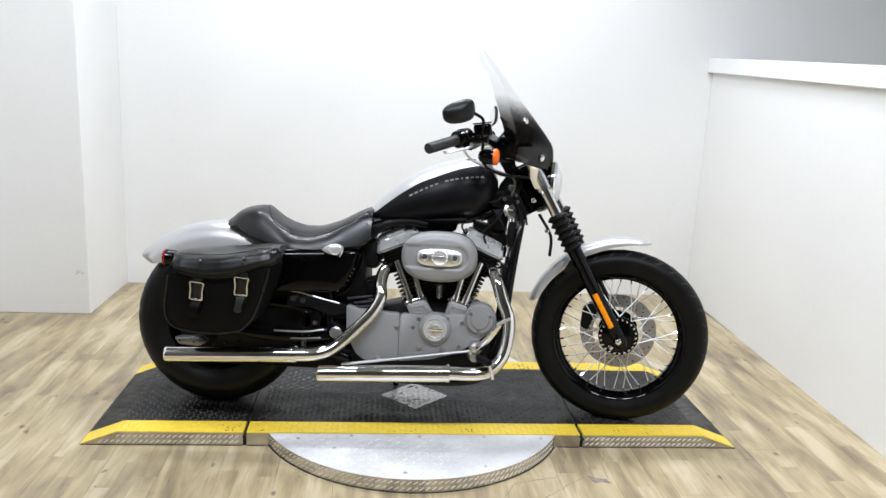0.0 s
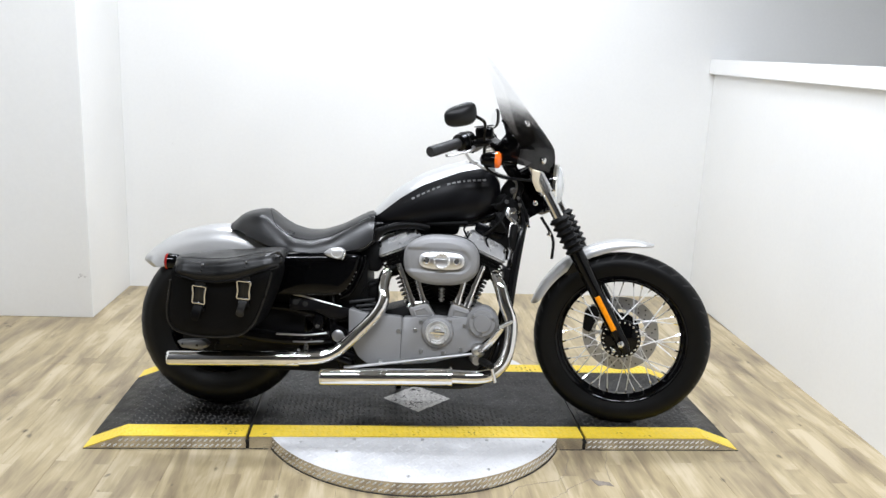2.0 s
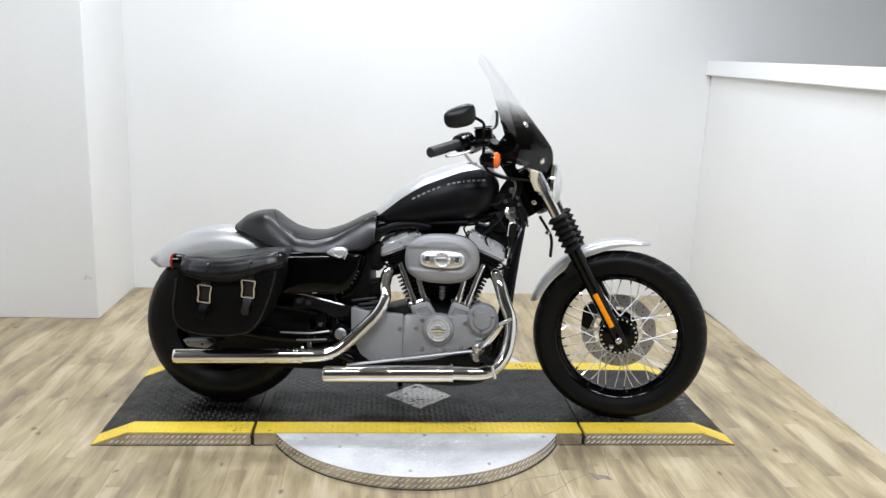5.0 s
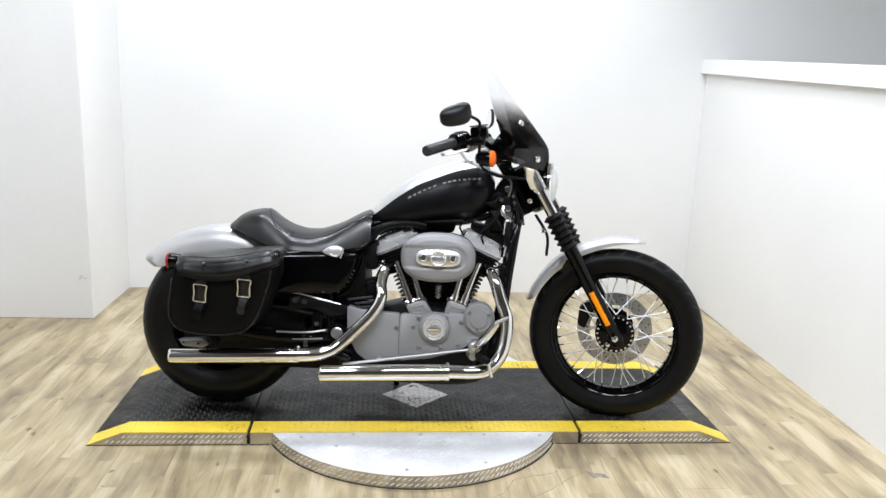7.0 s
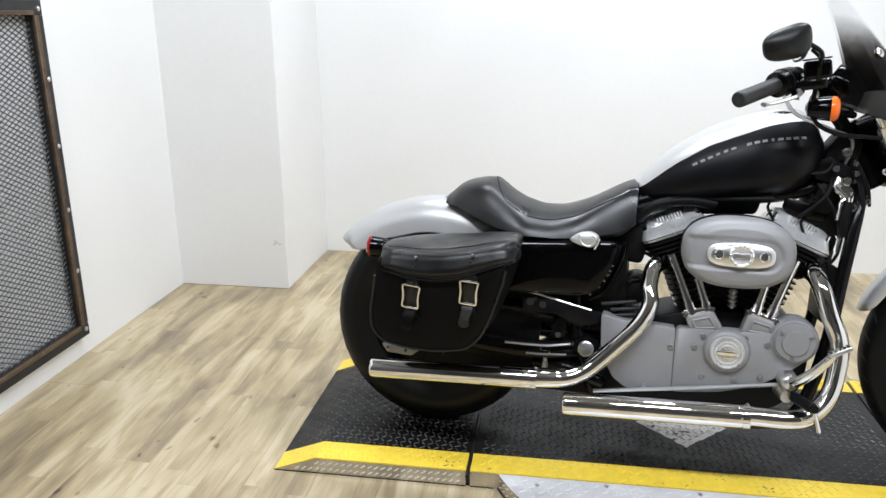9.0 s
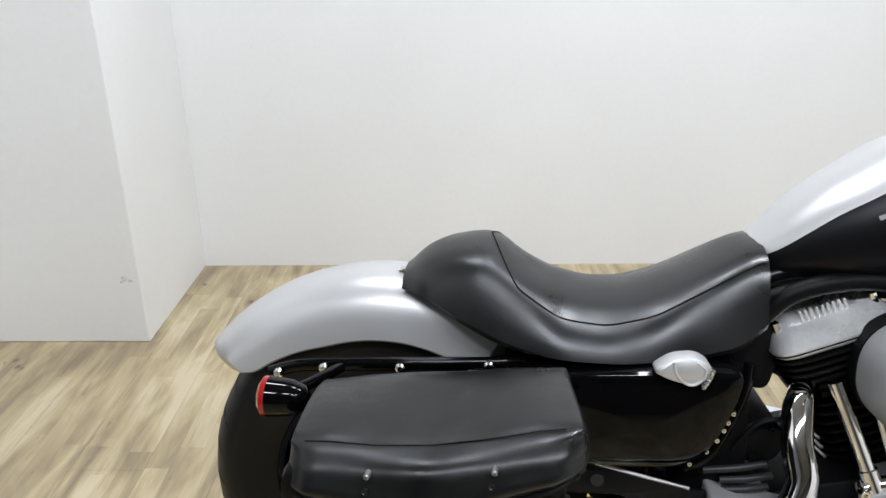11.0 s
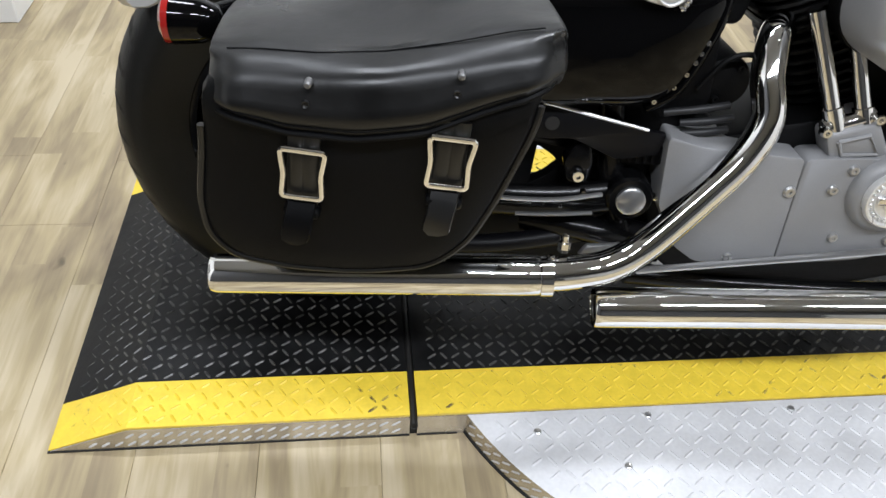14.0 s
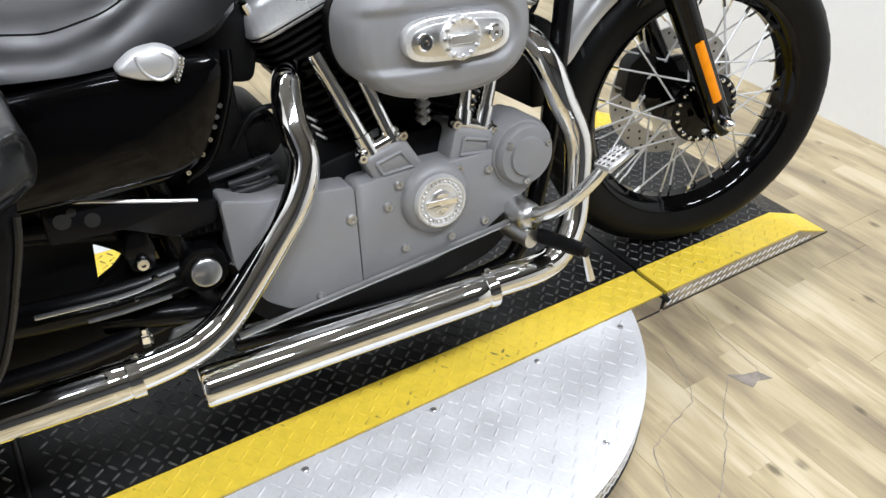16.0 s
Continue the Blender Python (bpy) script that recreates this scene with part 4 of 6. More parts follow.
# ---- headlight and windscreen
head = new("headlight")
head.parent = bike
hm = Matrix.Translation(st(1.205, 0, 0.90)) @ Matrix.Rotation(radians(0), 4, "Y")
part("shell", lathe([(0.015, -0.07), (0.05, -0.055), (0.075, -0.02), (0.083, 0.02), (0.083, 0.03)], axis="X", seg=36), GLOSS, head, "black headlight shell", matrix=S @ hm)
part("trim_ring", lathe([(0.083, 0.03), (0.087, 0.034), (0.087, 0.044), (0.08, 0.05), (0.078, 0.046)], axis="X", seg=36, caps=False), CHROME, head, "chrome ring", matrix=S @ hm)
part("lens", lathe([(0.079, 0.045), (0.07, 0.055), (0.05, 0.064), (0.025, 0.069), (0.005, 0.07)], axis="X", seg=36), LENS, head, "clear lens", matrix=S @ hm)


def screen_point(u, v):
    """A place on the windscreen: u across, v upwards."""
    z = 0.945 + 0.435 * v
    x_mid = 1.238 - 0.80 * (0.5 * (z - 1.035) + 0.5 * math.hypot(z - 1.035, 0.018))
    half = 0.185 * (1 - 0.10 * v) * (1.0 if v < 0.82 else max(0.12, 1 - ((v - 0.82) / 0.18) ** 2) ** 0.5)
    back = (1 - math.cos(u * math.pi / 2)) * max(0.035, 0.190 - 0.20 * v) * (half / 0.185)
    k = max(0.0, (0.24 - v) / 0.24)
    return Vector((x_mid - back, half * math.sin(u * math.pi / 2), z + 0.062 * k * abs(u) ** 1.6))


def screen_mesh():
    """A wrapped windscreen: a low wrap round the lamp, rising and raking back to a rounded top."""
    n, m = 26, 30
    outer = [[screen_point(-1 + 2 * j / m, i / n) for j in range(m + 1)] for i in range(n + 1)]
    inner = [[p + Vector((-0.0035, 0, -0.001)) for p in row] for row in outer]
    return rings([o + i[::-1] for o, i in zip(outer, inner)])


ws = part("windscreen", screen_mesh(), SHIELD, bike, "clear acrylic windscreen with a smoke tint low down", matrix=S)
for s in (-1, 1):
    for u, v in ((0.42, 0.095), (0.50, 0.41)):
        c = screen_point(s * u, v)
        across = (screen_point(s * u + 0.02, v) - c).normalized()
        out = across.cross((screen_point(s * u, v + 0.02) - c).normalized())
        if out.x < 0:
            out = -out
        part("screen_bolt", lathe([(0.0125, -0.004), (0.0125, 0.005), (0.008, 0.009), (0.003, 0.010)], axis="Z", seg=14), CHROME, ws, "chrome screen bolt",
             matrix=S @ Matrix.Translation(c) @ out.to_track_quat("Z", "Y").to_matrix().to_4x4())

# ---- tank
TOP = [(0.555, 0.762), (0.575, 0.785), (0.612, 0.826), (0.655, 0.865), (0.74, 0.922), (0.826, 0.958), (0.902, 0.979), (0.967, 0.983), (1.005, 0.965), (1.027, 0.928), (1.034, 0.885)]
BOT = [(0.555, 0.725), (0.60, 0.715), (0.65, 0.712), (0.755, 0.720), (0.88, 0.735), (0.96, 0.755), (1.0, 0.782), (1.025, 0.82), (1.034, 0.86)]
EDGE = [(0.555, 0.745), (0.585, 0.757), (0.667, 0.823), (0.749, 0.875), (0.852, 0.916), (0.893, 0.932), (0.950, 0.945), (0.985, 0.946), (1.012, 0.934), (1.034, 0.88)]
WIDE = [(0.555, 0.045), (0.60, 0.075), (0.70, 0.112), (0.80, 0.131), (0.90, 0.137), (0.97, 0.130), (1.01, 0.108), (1.028, 0.078), (1.034, 0.05)]


def tank_ring(x):
    zt, zb, ze, w = (along(c, x) for c in (TOP, BOT, EDGE, WIDE))
    zc = zb + (zt - zb) * 0.40
    ze = min(ze, zt - 0.006)

    def side(z):
        k = (z - zc) / ((zt - zc) if z > zc else (zc - zb))
        return w * max(0.0, 1 - abs(k) ** (2.2 if z > zc else 3.2)) ** (1 / 2.0)
    low = [(side(zb + (ze - zb) * (1 - math.cos(math.pi / 2 * k / 12))), zb + (ze - zb) * (1 - math.cos(math.pi / 2 * k / 12))) for k in range(13)]
    low[0] = (0.0, zb)
    up = [(side(ze + (zt - ze) * math.sin(math.pi / 2 * k / 8)), ze + (zt - ze) * math.sin(math.pi / 2 * k / 8)) for k in range(1, 9)]
    up[-1] = (0.0, zt)
    half = low + up
    return [Vector((x, -y, z)) for y, z in half] + [Vector((x, y, z)) for y, z in half[-2:0:-1]]


xs = [0.555 + 0.479 * (0.5 - 0.5 * math.cos(math.pi * k / 44)) for k in range(45)]
tank = part("fuel_tank", rings([tank_ring(x) for x in xs], material=lambda i: 1 if 12 <= i < 28 else 0), [DENIM, SILVER], bike, "fuel tank with silver top and satin black sides")
# plain marks where the maker's name stands
for k in range(15):
    if k == 6:
        continue
    t = k / 14
    x = 0.717 + 0.255 * t
    z = 0.826 + 0.078 * t + 0.018 * math.sin(math.pi * t)
    ring = tank_ring(x)[:21]
    y = float(np.interp(z, [v.z for v in ring], [v.y for v in ring]))
    half_wide = (0.0064, 0.0060, 0.0062, 0.0050, 0.0054, 0.0060, 0.0, 0.0062, 0.0064, 0.0060, 0.0030, 0.0062, 0.0054, 0.0060, 0.0060)[k]
    bm = box(-half_wide, half_wide, -0.0012, 0.001, -0.0032, 0.0032)
    slope = math.atan2(0.084 + 0.018 * math.pi * math.cos(math.pi * t), 0.273)
    r2 = float(np.interp(z + 0.01, [v.z for v in ring], [v.y for v in ring]))
    near = tank_ring(x + 0.01)[:21]
    yaw = math.atan2(float(np.interp(z, [v.z for v in near], [v.y for v in near])) - y, 0.01)
    bm.transform(Matrix.Translation((x, y - 0.0012, z)) @ Matrix.Rotation(yaw, 4, "Z") @ Matrix.Rotation(-slope, 4, "Y") @ Matrix.Rotation(-math.atan2(r2 - y, 0.01), 4, "X"))
    part("tank_mark", bm, MARK, tank, "small plain silver bar", smooth=False)
part("filler_cap", lathe([(0.034, -0.01), (0.034, 0.003), (0.029, 0.007), (0.008, 0.009)], (0.93, -0.030, 0.966), axis="Z", seg=28), CHROME, tank, "chrome filler cap")

# ---- seat
S_TOP = [(0.035, 0.702), (0.060, 0.734), (0.100, 0.754), (0.150, 0.764), (0.185, 0.762), (0.215, 0.734), (0.260, 0.710), (0.320, 0.693), (0.380, 0.695), (0.450, 0.719), (0.510, 0.752), (0.555, 0.775), (0.578, 0.777)]
S_EDGE = [(0.035, 0.694), (0.070, 0.714), (0.120, 0.730), (0.170, 0.734), (0.220, 0.701), (0.280, 0.663), (0.350, 0.655), (0.420, 0.671), (0.500, 0.715), (0.555, 0.745), (0.578, 0.752)]
S_BOT = [(0.035, 0.676), (0.084, 0.672), (0.127, 0.645), (0.19, 0.618), (0.255, 0.606), (0.38, 0.604), (0.465, 0.608), (0.535, 0.620), (0.562, 0.634), (0.578, 0.660)]
S_WIDE = [(0.035, 0.055), (0.07, 0.10), (0.13, 0.125), (0.22, 0.150), (0.30, 0.168), (0.38, 0.165), (0.46, 0.150), (0.53, 0.134), (0.578, 0.118)]


def seat_ring(x, k=1.0):
    zt, ze, zb, w = (along(c, x) for c in (S_TOP, S_EDGE, S_BOT, S_WIDE))
    h = ze - zb
    half = [(0, zb), (w * 0.6, zb), (w * 0.95, zb + 0.003), (w, zb + h * 0.12), (w * 0.975, zb + h * 0.35), (w * 0.92, zb + h * 0.62), (w * 0.845, zb + h * 0.86), (w * 0.775, ze - 0.001),
            (w * 0.68, ze + (zt - ze) * 0.28), (w * 0.50, ze + (zt - ze) * 0.58), (w * 0.26, ze + (zt - ze) * 0.88), (0, zt)]
    half = [(y * k, z if k == 1 else zb + (z - zb) * 0.5 + (zt - zb) * 0.25) for y, z in half]
    return [Vector((x, -y, z)) for y, z in half] + [Vector((x, y, z)) for y, z in half[-2:0:-1]]


xs = [0.035 + 0.543 * k / 50 for k in range(51)]
seat = part("seat", rings([seat_ring(xs[0], 0.6)] + [seat_ring(x) for x in xs] + [seat_ring(xs[-1] + 0.004, 0.8)]), VINYL, bike, "black vinyl solo seat with stitched seams")
def seat_top(x, u):
    """Height of the seat's upper face at the part u of its half width."""
    ze, zt = along(S_EDGE, x), along(S_TOP, x)
    return ze + (zt - ze) * float(np.interp(u, (0.0, 0.26, 0.50, 0.68, 0.775), (1.0, 0.88, 0.58, 0.28, -0.02)))


for s in (1, -1):
    pts = [(0.172, 0.0, along(S_TOP, 0.172) + 0.0006)]
    for k in range(1, 61):
        x = 0.172 + (0.574 - 0.172) * k / 60
        f = min(1.0, (x - 0.172) / 0.055)
        u = 0.772 * math.sin(math.pi / 2 * f) ** 0.8
        pts.append((x, s * along(S_WIDE, x) * u, seat_top(x, u) + 0.0006))
    part("seam", tube(pts, 0.0010, seg=6, per=2), SEAM, seat, "stitched seam")
part("seat_tab", box(0.02, 0.045, -0.012, 0.012, 0.692, 0.698, 0.002, 1), CHROME, bike, "chrome seat tab")

# ---- rear mudguard with its struts
part("rear_fender", fender(RA, 0.376, 0.098, 144.5, 50, 0.085, 0.104, flare=-0.012), SILVER, bike, "silver painted rear mudguard")
for s in (1, -1):
    pts = [(-0.165, -0.118 * s, 0.548), (-0.12, -0.118 * s, 0.562), (-0.05, -0.118 * s, 0.568), (0.10, -0.118 * s, 0.578), (0.25, -0.118 * s, 0.588), (0.42, -0.115 * s, 0.594)]
    strut = part("fender_strut", tube(pts, 0.0105, seg=12, flat=0.8), GLOSS, bike, "gloss black mudguard strut")
    for x, z in ((-0.148, 0.553), (-0.075, 0.565), (0.045, 0.572), (0.18, 0.583), (0.235, 0.585), (0.33, 0.590), (0.37, 0.592)):
        part("strut_bolt", lathe([(0.008, -0.125 * s), (0.008, -0.131 * s), (0.004, -0.134 * s)], (x, 0, z), seg=10), CHROME, strut)

# ---- frame
fr = new("frame")
fr.parent = bike
part("steering_head", tube([HEAD + AXIS * 0.085, HEAD - AXIS * 0.095], 0.033, seg=20), FRAME, fr, "black steering head")
part("backbone", tube([(1.12, 0, 0.83), (0.95, 0, 0.765), (0.70, 0, 0.735), (0.50, 0, 0.67), (0.42, 0, 0.62)], 0.03, seg=14), FRAME, fr)
for s in (1, -1):
    part("down_tube", tube([(1.135, -0.05 * s, 0.80), (1.115, -0.10 * s, 0.70), (1.095, -0.115 * s, 0.55), (1.075, -0.115 * s, 0.38), (1.03, -0.115 * s, 0.21), (0.95, -0.115 * s, 0.155), (0.70, -0.115 * s, 0.15), (0.50, -0.115 * s, 0.16)], 0.0165, seg=12), FRAME, fr, "gloss black down tube")
    part("seat_post", tube([(0.44, -0.105 * s, 0.61), (0.43, -0.115 * s, 0.5), (0.45, -0.12 * s, 0.33), (0.50, -0.115 * s, 0.18)], 0.02, seg=12), FRAME, fr)
    part("upper_rail", tube([(1.08, -0.05 * s, 0.81), (0.95, -0.05 * s, 0.757), (0.75, -0.05 * s, 0.742), (0.60, -0.055 * s, 0.725), (0.50, -0.08 * s, 0.675), (0.44, -0.105 * s, 0.61)], 0.016, seg=12), FRAME, fr)
    part("swing_arm", tube([(0.49, -0.135 * s, 0.313), (0.36, -0.14 * s, 0.296), (0.2, -0.135 * s, 0.297), (0.0, -0.125 * s, 0.323), (-0.05, -0.125 * s, 0.326)], 0.026, seg=14, flat=0.6), FRAME, fr, "gloss black swing arm")
    part("shock_absorber", tube([(0.02, -0.15 * s, 0.36), (0.135, -0.14 * s, 0.55)], 0.028, seg=16), GLOSS, fr, "black rear shock absorber")
    part("gusset", prism([(1.02, 0.77), (1.10, 0.76), (1.115, 0.84), (1.07, 0.86)], -0.04 * s, -0.048 * s, 0.015), FRAME, fr, "black gusset plate")
part("pivot_boss", lathe([(0.034, -0.12), (0.034, -0.158), (0.03, -0.163)], (0.472, 0, 0.316), seg=24), FRAME, fr)
part("pivot_cap", lathe([(0.021, -0.16), (0.021, -0.169), (0.017, -0.172)], (0.472, 0, 0.316), seg=24), STEEL, fr, "bright pivot cap")
part("rear_caliper", prism([(-0.125, 0.262), (-0.03, 0.270), (-0.005, 0.252), (-0.03, 0.232), (-0.105, 0.236)], -0.10, -0.142, 0.008, 0.006), DULL, fr, "dull metal brake caliper")
for x, z, r in ((-0.10, 0.252, 0.006), (-0.045, 0.250, 0.006), (0.069, 0.254, 0.007), (0.117, 0.259, 0.006)):
    bolt(x, z, -0.141, r, fr, CHROME, 0.010)
part("axle_plate", prism([(-0.07, 0.30), (0.06, 0.30), (0.06, 0.35), (-0.07, 0.35)], -0.135, -0.15, 0.012), FRAME, fr)
part("axle_nut", lathe([(0.018, -0.15), (0.018, -0.168), (0.012, -0.172)], RA, seg=6), CHROME, fr, "chrome axle nut")
bracket = part("bag_bracket", prism([(0.29, 0.455), (0.338, 0.450), (0.48, 0.419), (0.508, 0.417), (0.501, 0.384), (0.445, 0.373), (0.378, 0.402), (0.29, 0.400)], -0.148, -0.156, 0.008), DENIM, fr, "satin black bracket plate")
for x, z, r in ((0.347, 0.424, 0.010), (0.312, 0.430, 0.011), (0.325, 0.440, 0.006)):
    part("bracket_hole", lathe([(r, -0.155), (r, -0.1575)], (x, 0, z), seg=14), GAP, bracket)
inner = [[(0.02, 0.250), (0.02, 0.46), (0.338, 0.46), (0.339, 0.364), (0.333, 0.300), (0.333, 0.250)],
         [(0.330, 0.250), (0.330, 0.302), (0.356, 0.317), (0.376, 0.337), (0.405, 0.318), (0.420, 0.310), (0.520, 0.310), (0.520, 0.250)],
         [(0.339, 0.364), (0.338, 0.470), (0.530, 0.470), (0.530, 0.30), (0.425, 0.312), (0.412, 0.346), (0.400, 0.350), (0.396, 0.320), (0.376, 0.336), (0.362, 0.349)]]
for outline, depth in zip(inner, (-0.097, -0.100, -0.094)):
    part("inner_plate", prism(outline, -0.075, depth, 0.004, 0.002), MATT, fr, "black inner frame plate")
part("belt_run", box(0.0, 0.56, -0.088, -0.06, 0.165, 0.252, 0.004, 1), MATT, fr, "black lower belt run")
part("lower_rail", tube([(0.16, -0.130, 0.205), (0.29, -0.130, 0.213), (0.40, -0.128, 0.235), (0.46, -0.122, 0.250), (0.53, -0.115, 0.235)], 0.015, seg=12), DENIM, fr, "satin black lower rail")
part("arm_bracket", prism([(0.372, 0.362), (0.386, 0.392), (0.408, 0.392), (0.415, 0.362), (0.410, 0.330), (0.380, 0.330)], -0.12, -0.146, 0.008, 0.004), FRAME, fr, "black swing arm lug")
part("chain_block", prism([(0.455, 0.362), (0.452, 0.395), (0.518, 0.398), (0.520, 0.362)], -0.10, -0.140, 0.004, 0.003), MATT, fr, "black ribbed block")
for k in range(5):
    part("block_rib", box(0.462 + 0.011 * k, 0.467 + 0.011 * k, -0.145, -0.139, 0.366, 0.392, 0.001, 1), SOFT, fr)
for x, z in ((0.372, 0.286),):
    bolt(x, z, -0.235, 0.008, fr, CHROME, 0.012)
    part("clamp_nut", lathe([(0.009, -0.008), (0.009, 0.006), (0.005, 0.008), (0.005, 0.016)], (x, -0.242, z - 0.004), axis="Z", seg=6), CHROME, fr, "bright clamp nut")
# thin steel tube stands in for the highlight along the swing arm
part("arm_highlight", tube([(0.25, -0.168, 0.312), (0.36, -0.17, 0.314), (0.43, -0.165, 0.324)], 0.0035, seg=8), STEEL, fr, "bright line added for the highlight along the swing arm")

# ---- oil tank and side covers
part("oil_tank", prism([(0.20, 0.590), (0.45, 0.612), (0.542, 0.612), (0.531, 0.56), (0.513, 0.515), (0.490, 0.476), (0.45, 0.460), (0.35, 0.457), (0.20, 0.455)], 0.12, -0.178, 0.02, 0.008, dome=0.010), GLOSS, bike, "gloss black oil tank")
leaf = rounded([(0.408, 0.613), (0.436, 0.634), (0.468, 0.638), (0.489, 0.626), (0.486, 0.606), (0.470, 0.594), (0.436, 0.600)], 0.012, 5)
cover = part("oil_filler_cover", prism(leaf, -0.165, -0.196, 0, 0.007, dome=0.006), SILVER, bike, "silver leaf-shaped oil filler cover")
part("cover_rim", tube([(0.437, -0.1985, 0.630), (0.440, -0.2, 0.616), (0.450, -0.201, 0.604), (0.463, -0.201, 0.600), (0.476, -0.2, 0.608), (0.479, -0.199, 0.622), (0.468, -0.198, 0.631)], 0.0022, seg=8), SILVER, cover)
for k in range(6):
    part("cover_tooth", lathe([(0.0035, -0.186), (0.0035, -0.198), (0.001, -0.2)], (0.489 - 0.0002 * k * k - 0.001 * k, 0, 0.620 - 0.0048 * k), seg=8), CHROME, cover)
part("cable_loom", tube([(0.555, -0.13, 0.61), (0.55, -0.135, 0.57), (0.532, -0.14, 0.52), (0.508, -0.145, 0.475), (0.47, -0.15, 0.45)], 0.008, seg=10), GLOSS, bike, "black cable loom")
# chrome studs stand in for lamp glints strung along the oil tank's edge
for x, z in ((0.524, 0.549), (0.518, 0.535), (0.513, 0.523), (0.505, 0.507), (0.492, 0.489), (0.470, 0.468)):
    bolt(x + 0.004, z, -0.168, 0.0042, bike, CHROME, 0.006)
part("battery_box", prism([(0.27, 0.45), (0.30, 0.59), (0.56, 0.60), (0.57, 0.44), (0.52, 0.40), (0.40, 0.39), (0.30, 0.40)], 0.10, -0.115, 0.02, 0.006), MATT, bike, "black battery box")
part("gearbox_tail", prism([(0.42, 0.42), (0.60, 0.42), (0.60, 0.18), (0.50, 0.16), (0.42, 0.24)], 0.11, -0.075, 0.03, 0.006), MATT, bike, "black gearbox casting")
part("belt_guard", prism([(0.05, 0.43), (0.30, 0.415), (0.46, 0.38), (0.46, 0.355), (0.28, 0.385), (0.05, 0.40)], -0.09, -0.112, 0.01, 0.003), FRAME, bike, "black belt guard")
part("lower_cross_tube", tube([(0.33, -0.10, 0.245), (0.42, -0.135, 0.25), (0.52, -0.12, 0.215)], 0.02, seg=12), FRAME, bike, "black lower frame tube")
for x, z, r in ((0.394, 0.345, 0.0105), (0.405, 0.320, 0.0045), (0.375, 0.297, 0.004), (0.350, 0.300, 0.0035), (0.51, 0.318, 0.006), (0.30, 0.305, 0.0035)):
    bolt(x, z, -0.150, r, bike, CHROME, 0.008)
part("arm_clip", tube([(0.31, -0.165, 0.286), (0.36, -0.166, 0.288), (0.42, -0.165, 0.293)], 0.003, seg=8), DULL, bike, "dull cable along the swing arm")
for x0, z0, x1, z1 in ((0.504, 0.436, 0.595, 0.450), (0.530, 0.422, 0.605, 0.432), (0.530, 0.406, 0.600, 0.414)):
    part("hose", tube([(x0, -0.125, z0), ((x0 + x1) / 2, -0.128, (z0 + z1) / 2 + 0.001), (x1, -0.12, z1)], 0.0055, seg=10), GRIP, bike, "black rubber hose")
part("belt_cover", prism([(0.02, 0.27), (0.34, 0.262), (0.43, 0.255), (0.52, 0.25), (0.52, 0.45), (0.34, 0.45), (0.30, 0.37), (0.05, 0.42)], 0.155, 0.135, 0.02, 0.006), MATT, bike, "black drive belt cover")

part("bracket_edge", tube([(0.295, -0.154, 0.457), (0.338, -0.156, 0.452), (0.41, -0.156, 0.436), (0.480, -0.156, 0.421)], 0.0026, seg=6), STEEL, bracket, "bright bracket edge")

part("wiring_cover", prism([(1.005, 0.655), (1.085, 0.62), (1.105, 0.70), (1.115, 0.80), (1.04, 0.82), (1.0, 0.74)], 0.05, -0.055, 0.02, 0.008), MATT, bike, "black wiring cover")
part("rear_pulley", lathe([(0.05, 0.085), (0.19, 0.085), (0.205, 0.09), (0.205, 0.115), (0.19, 0.12), (0.05, 0.12)], RA, seg=48), MATT, bike, "black rear drive pulley")
part("rear_brake_disc", lathe([(0.06, -0.078), (0.145, -0.078), (0.145, -0.073), (0.06, -0.073)], RA, seg=40), MATT, bike, "dark rear brake disc")

part("voltage_regulator", prism([(1.06, 0.43), (1.092, 0.43), (1.104, 0.57), (1.065, 0.59)], 0.085, -0.085, 0.01, 0.005), MATT, bike, "black voltage regulator")

part("neck_cover", prism([(1.025, 0.79), (1.10, 0.79), (1.125, 0.90), (1.07, 0.925), (1.04, 0.88)], 0.055, -0.055, 0.015, 0.006), MATT, bike, "black steering neck cover")

part("inner_cover", prism([(0.53, 0.555), (0.60, 0.545), (0.615, 0.60), (0.60, 0.66), (0.53, 0.65)], 0.04, -0.07, 0.015, 0.006), MATT, bike, "black inner cover under the seat nose")

# starter motor and its cables behind the rear pipe
part("starter_motor", lathe([(0.02, -0.105), (0.034, -0.10), (0.038, -0.09), (0.038, 0.06)], (0.588, 0, 0.475), seg=24), MATT, bike, "black starter motor")
for k, (x, z) in enumerate(((0.566, 0.492), (0.604, 0.498), (0.578, 0.452))):
    bolt(x, z, -0.098, 0.006, bike, SOFT, 0.010)
part("starter_cable", tube([(0.545, -0.12, 0.47), (0.575, -0.125, 0.515), (0.61, -0.12, 0.522), (0.635, -0.10, 0.505)], 0.004, seg=8), SOFT, bike, "black starter cable")
part("intake_box", prism([(0.715, 0.74), (0.90, 0.752), (0.885, 0.700), (0.745, 0.692)], 0.045, -0.052, 0.012, 0.005), MATT, bike, "black box under the fuel tank")
part("vent_hose", tube([(0.578, -0.085, 0.668), (0.612, -0.092, 0.704), (0.660, -0.092, 0.722), (0.72, -0.085, 0.728), (0.78, -0.075, 0.722)], 0.0145, seg=14), SOFT, bike, "thick black hose under the tank")
part("coil_bracket", prism([(0.955, 0.752), (1.035, 0.730), (1.062, 0.712), (1.050, 0.690), (0.975, 0.700), (0.945, 0.722)], -0.052, -0.060, 0.010, 0.002), FRAME, bike, "black coil bracket")
bolt(1.012, 0.716, -0.060, 0.011, bike, SOFT, 0.008)
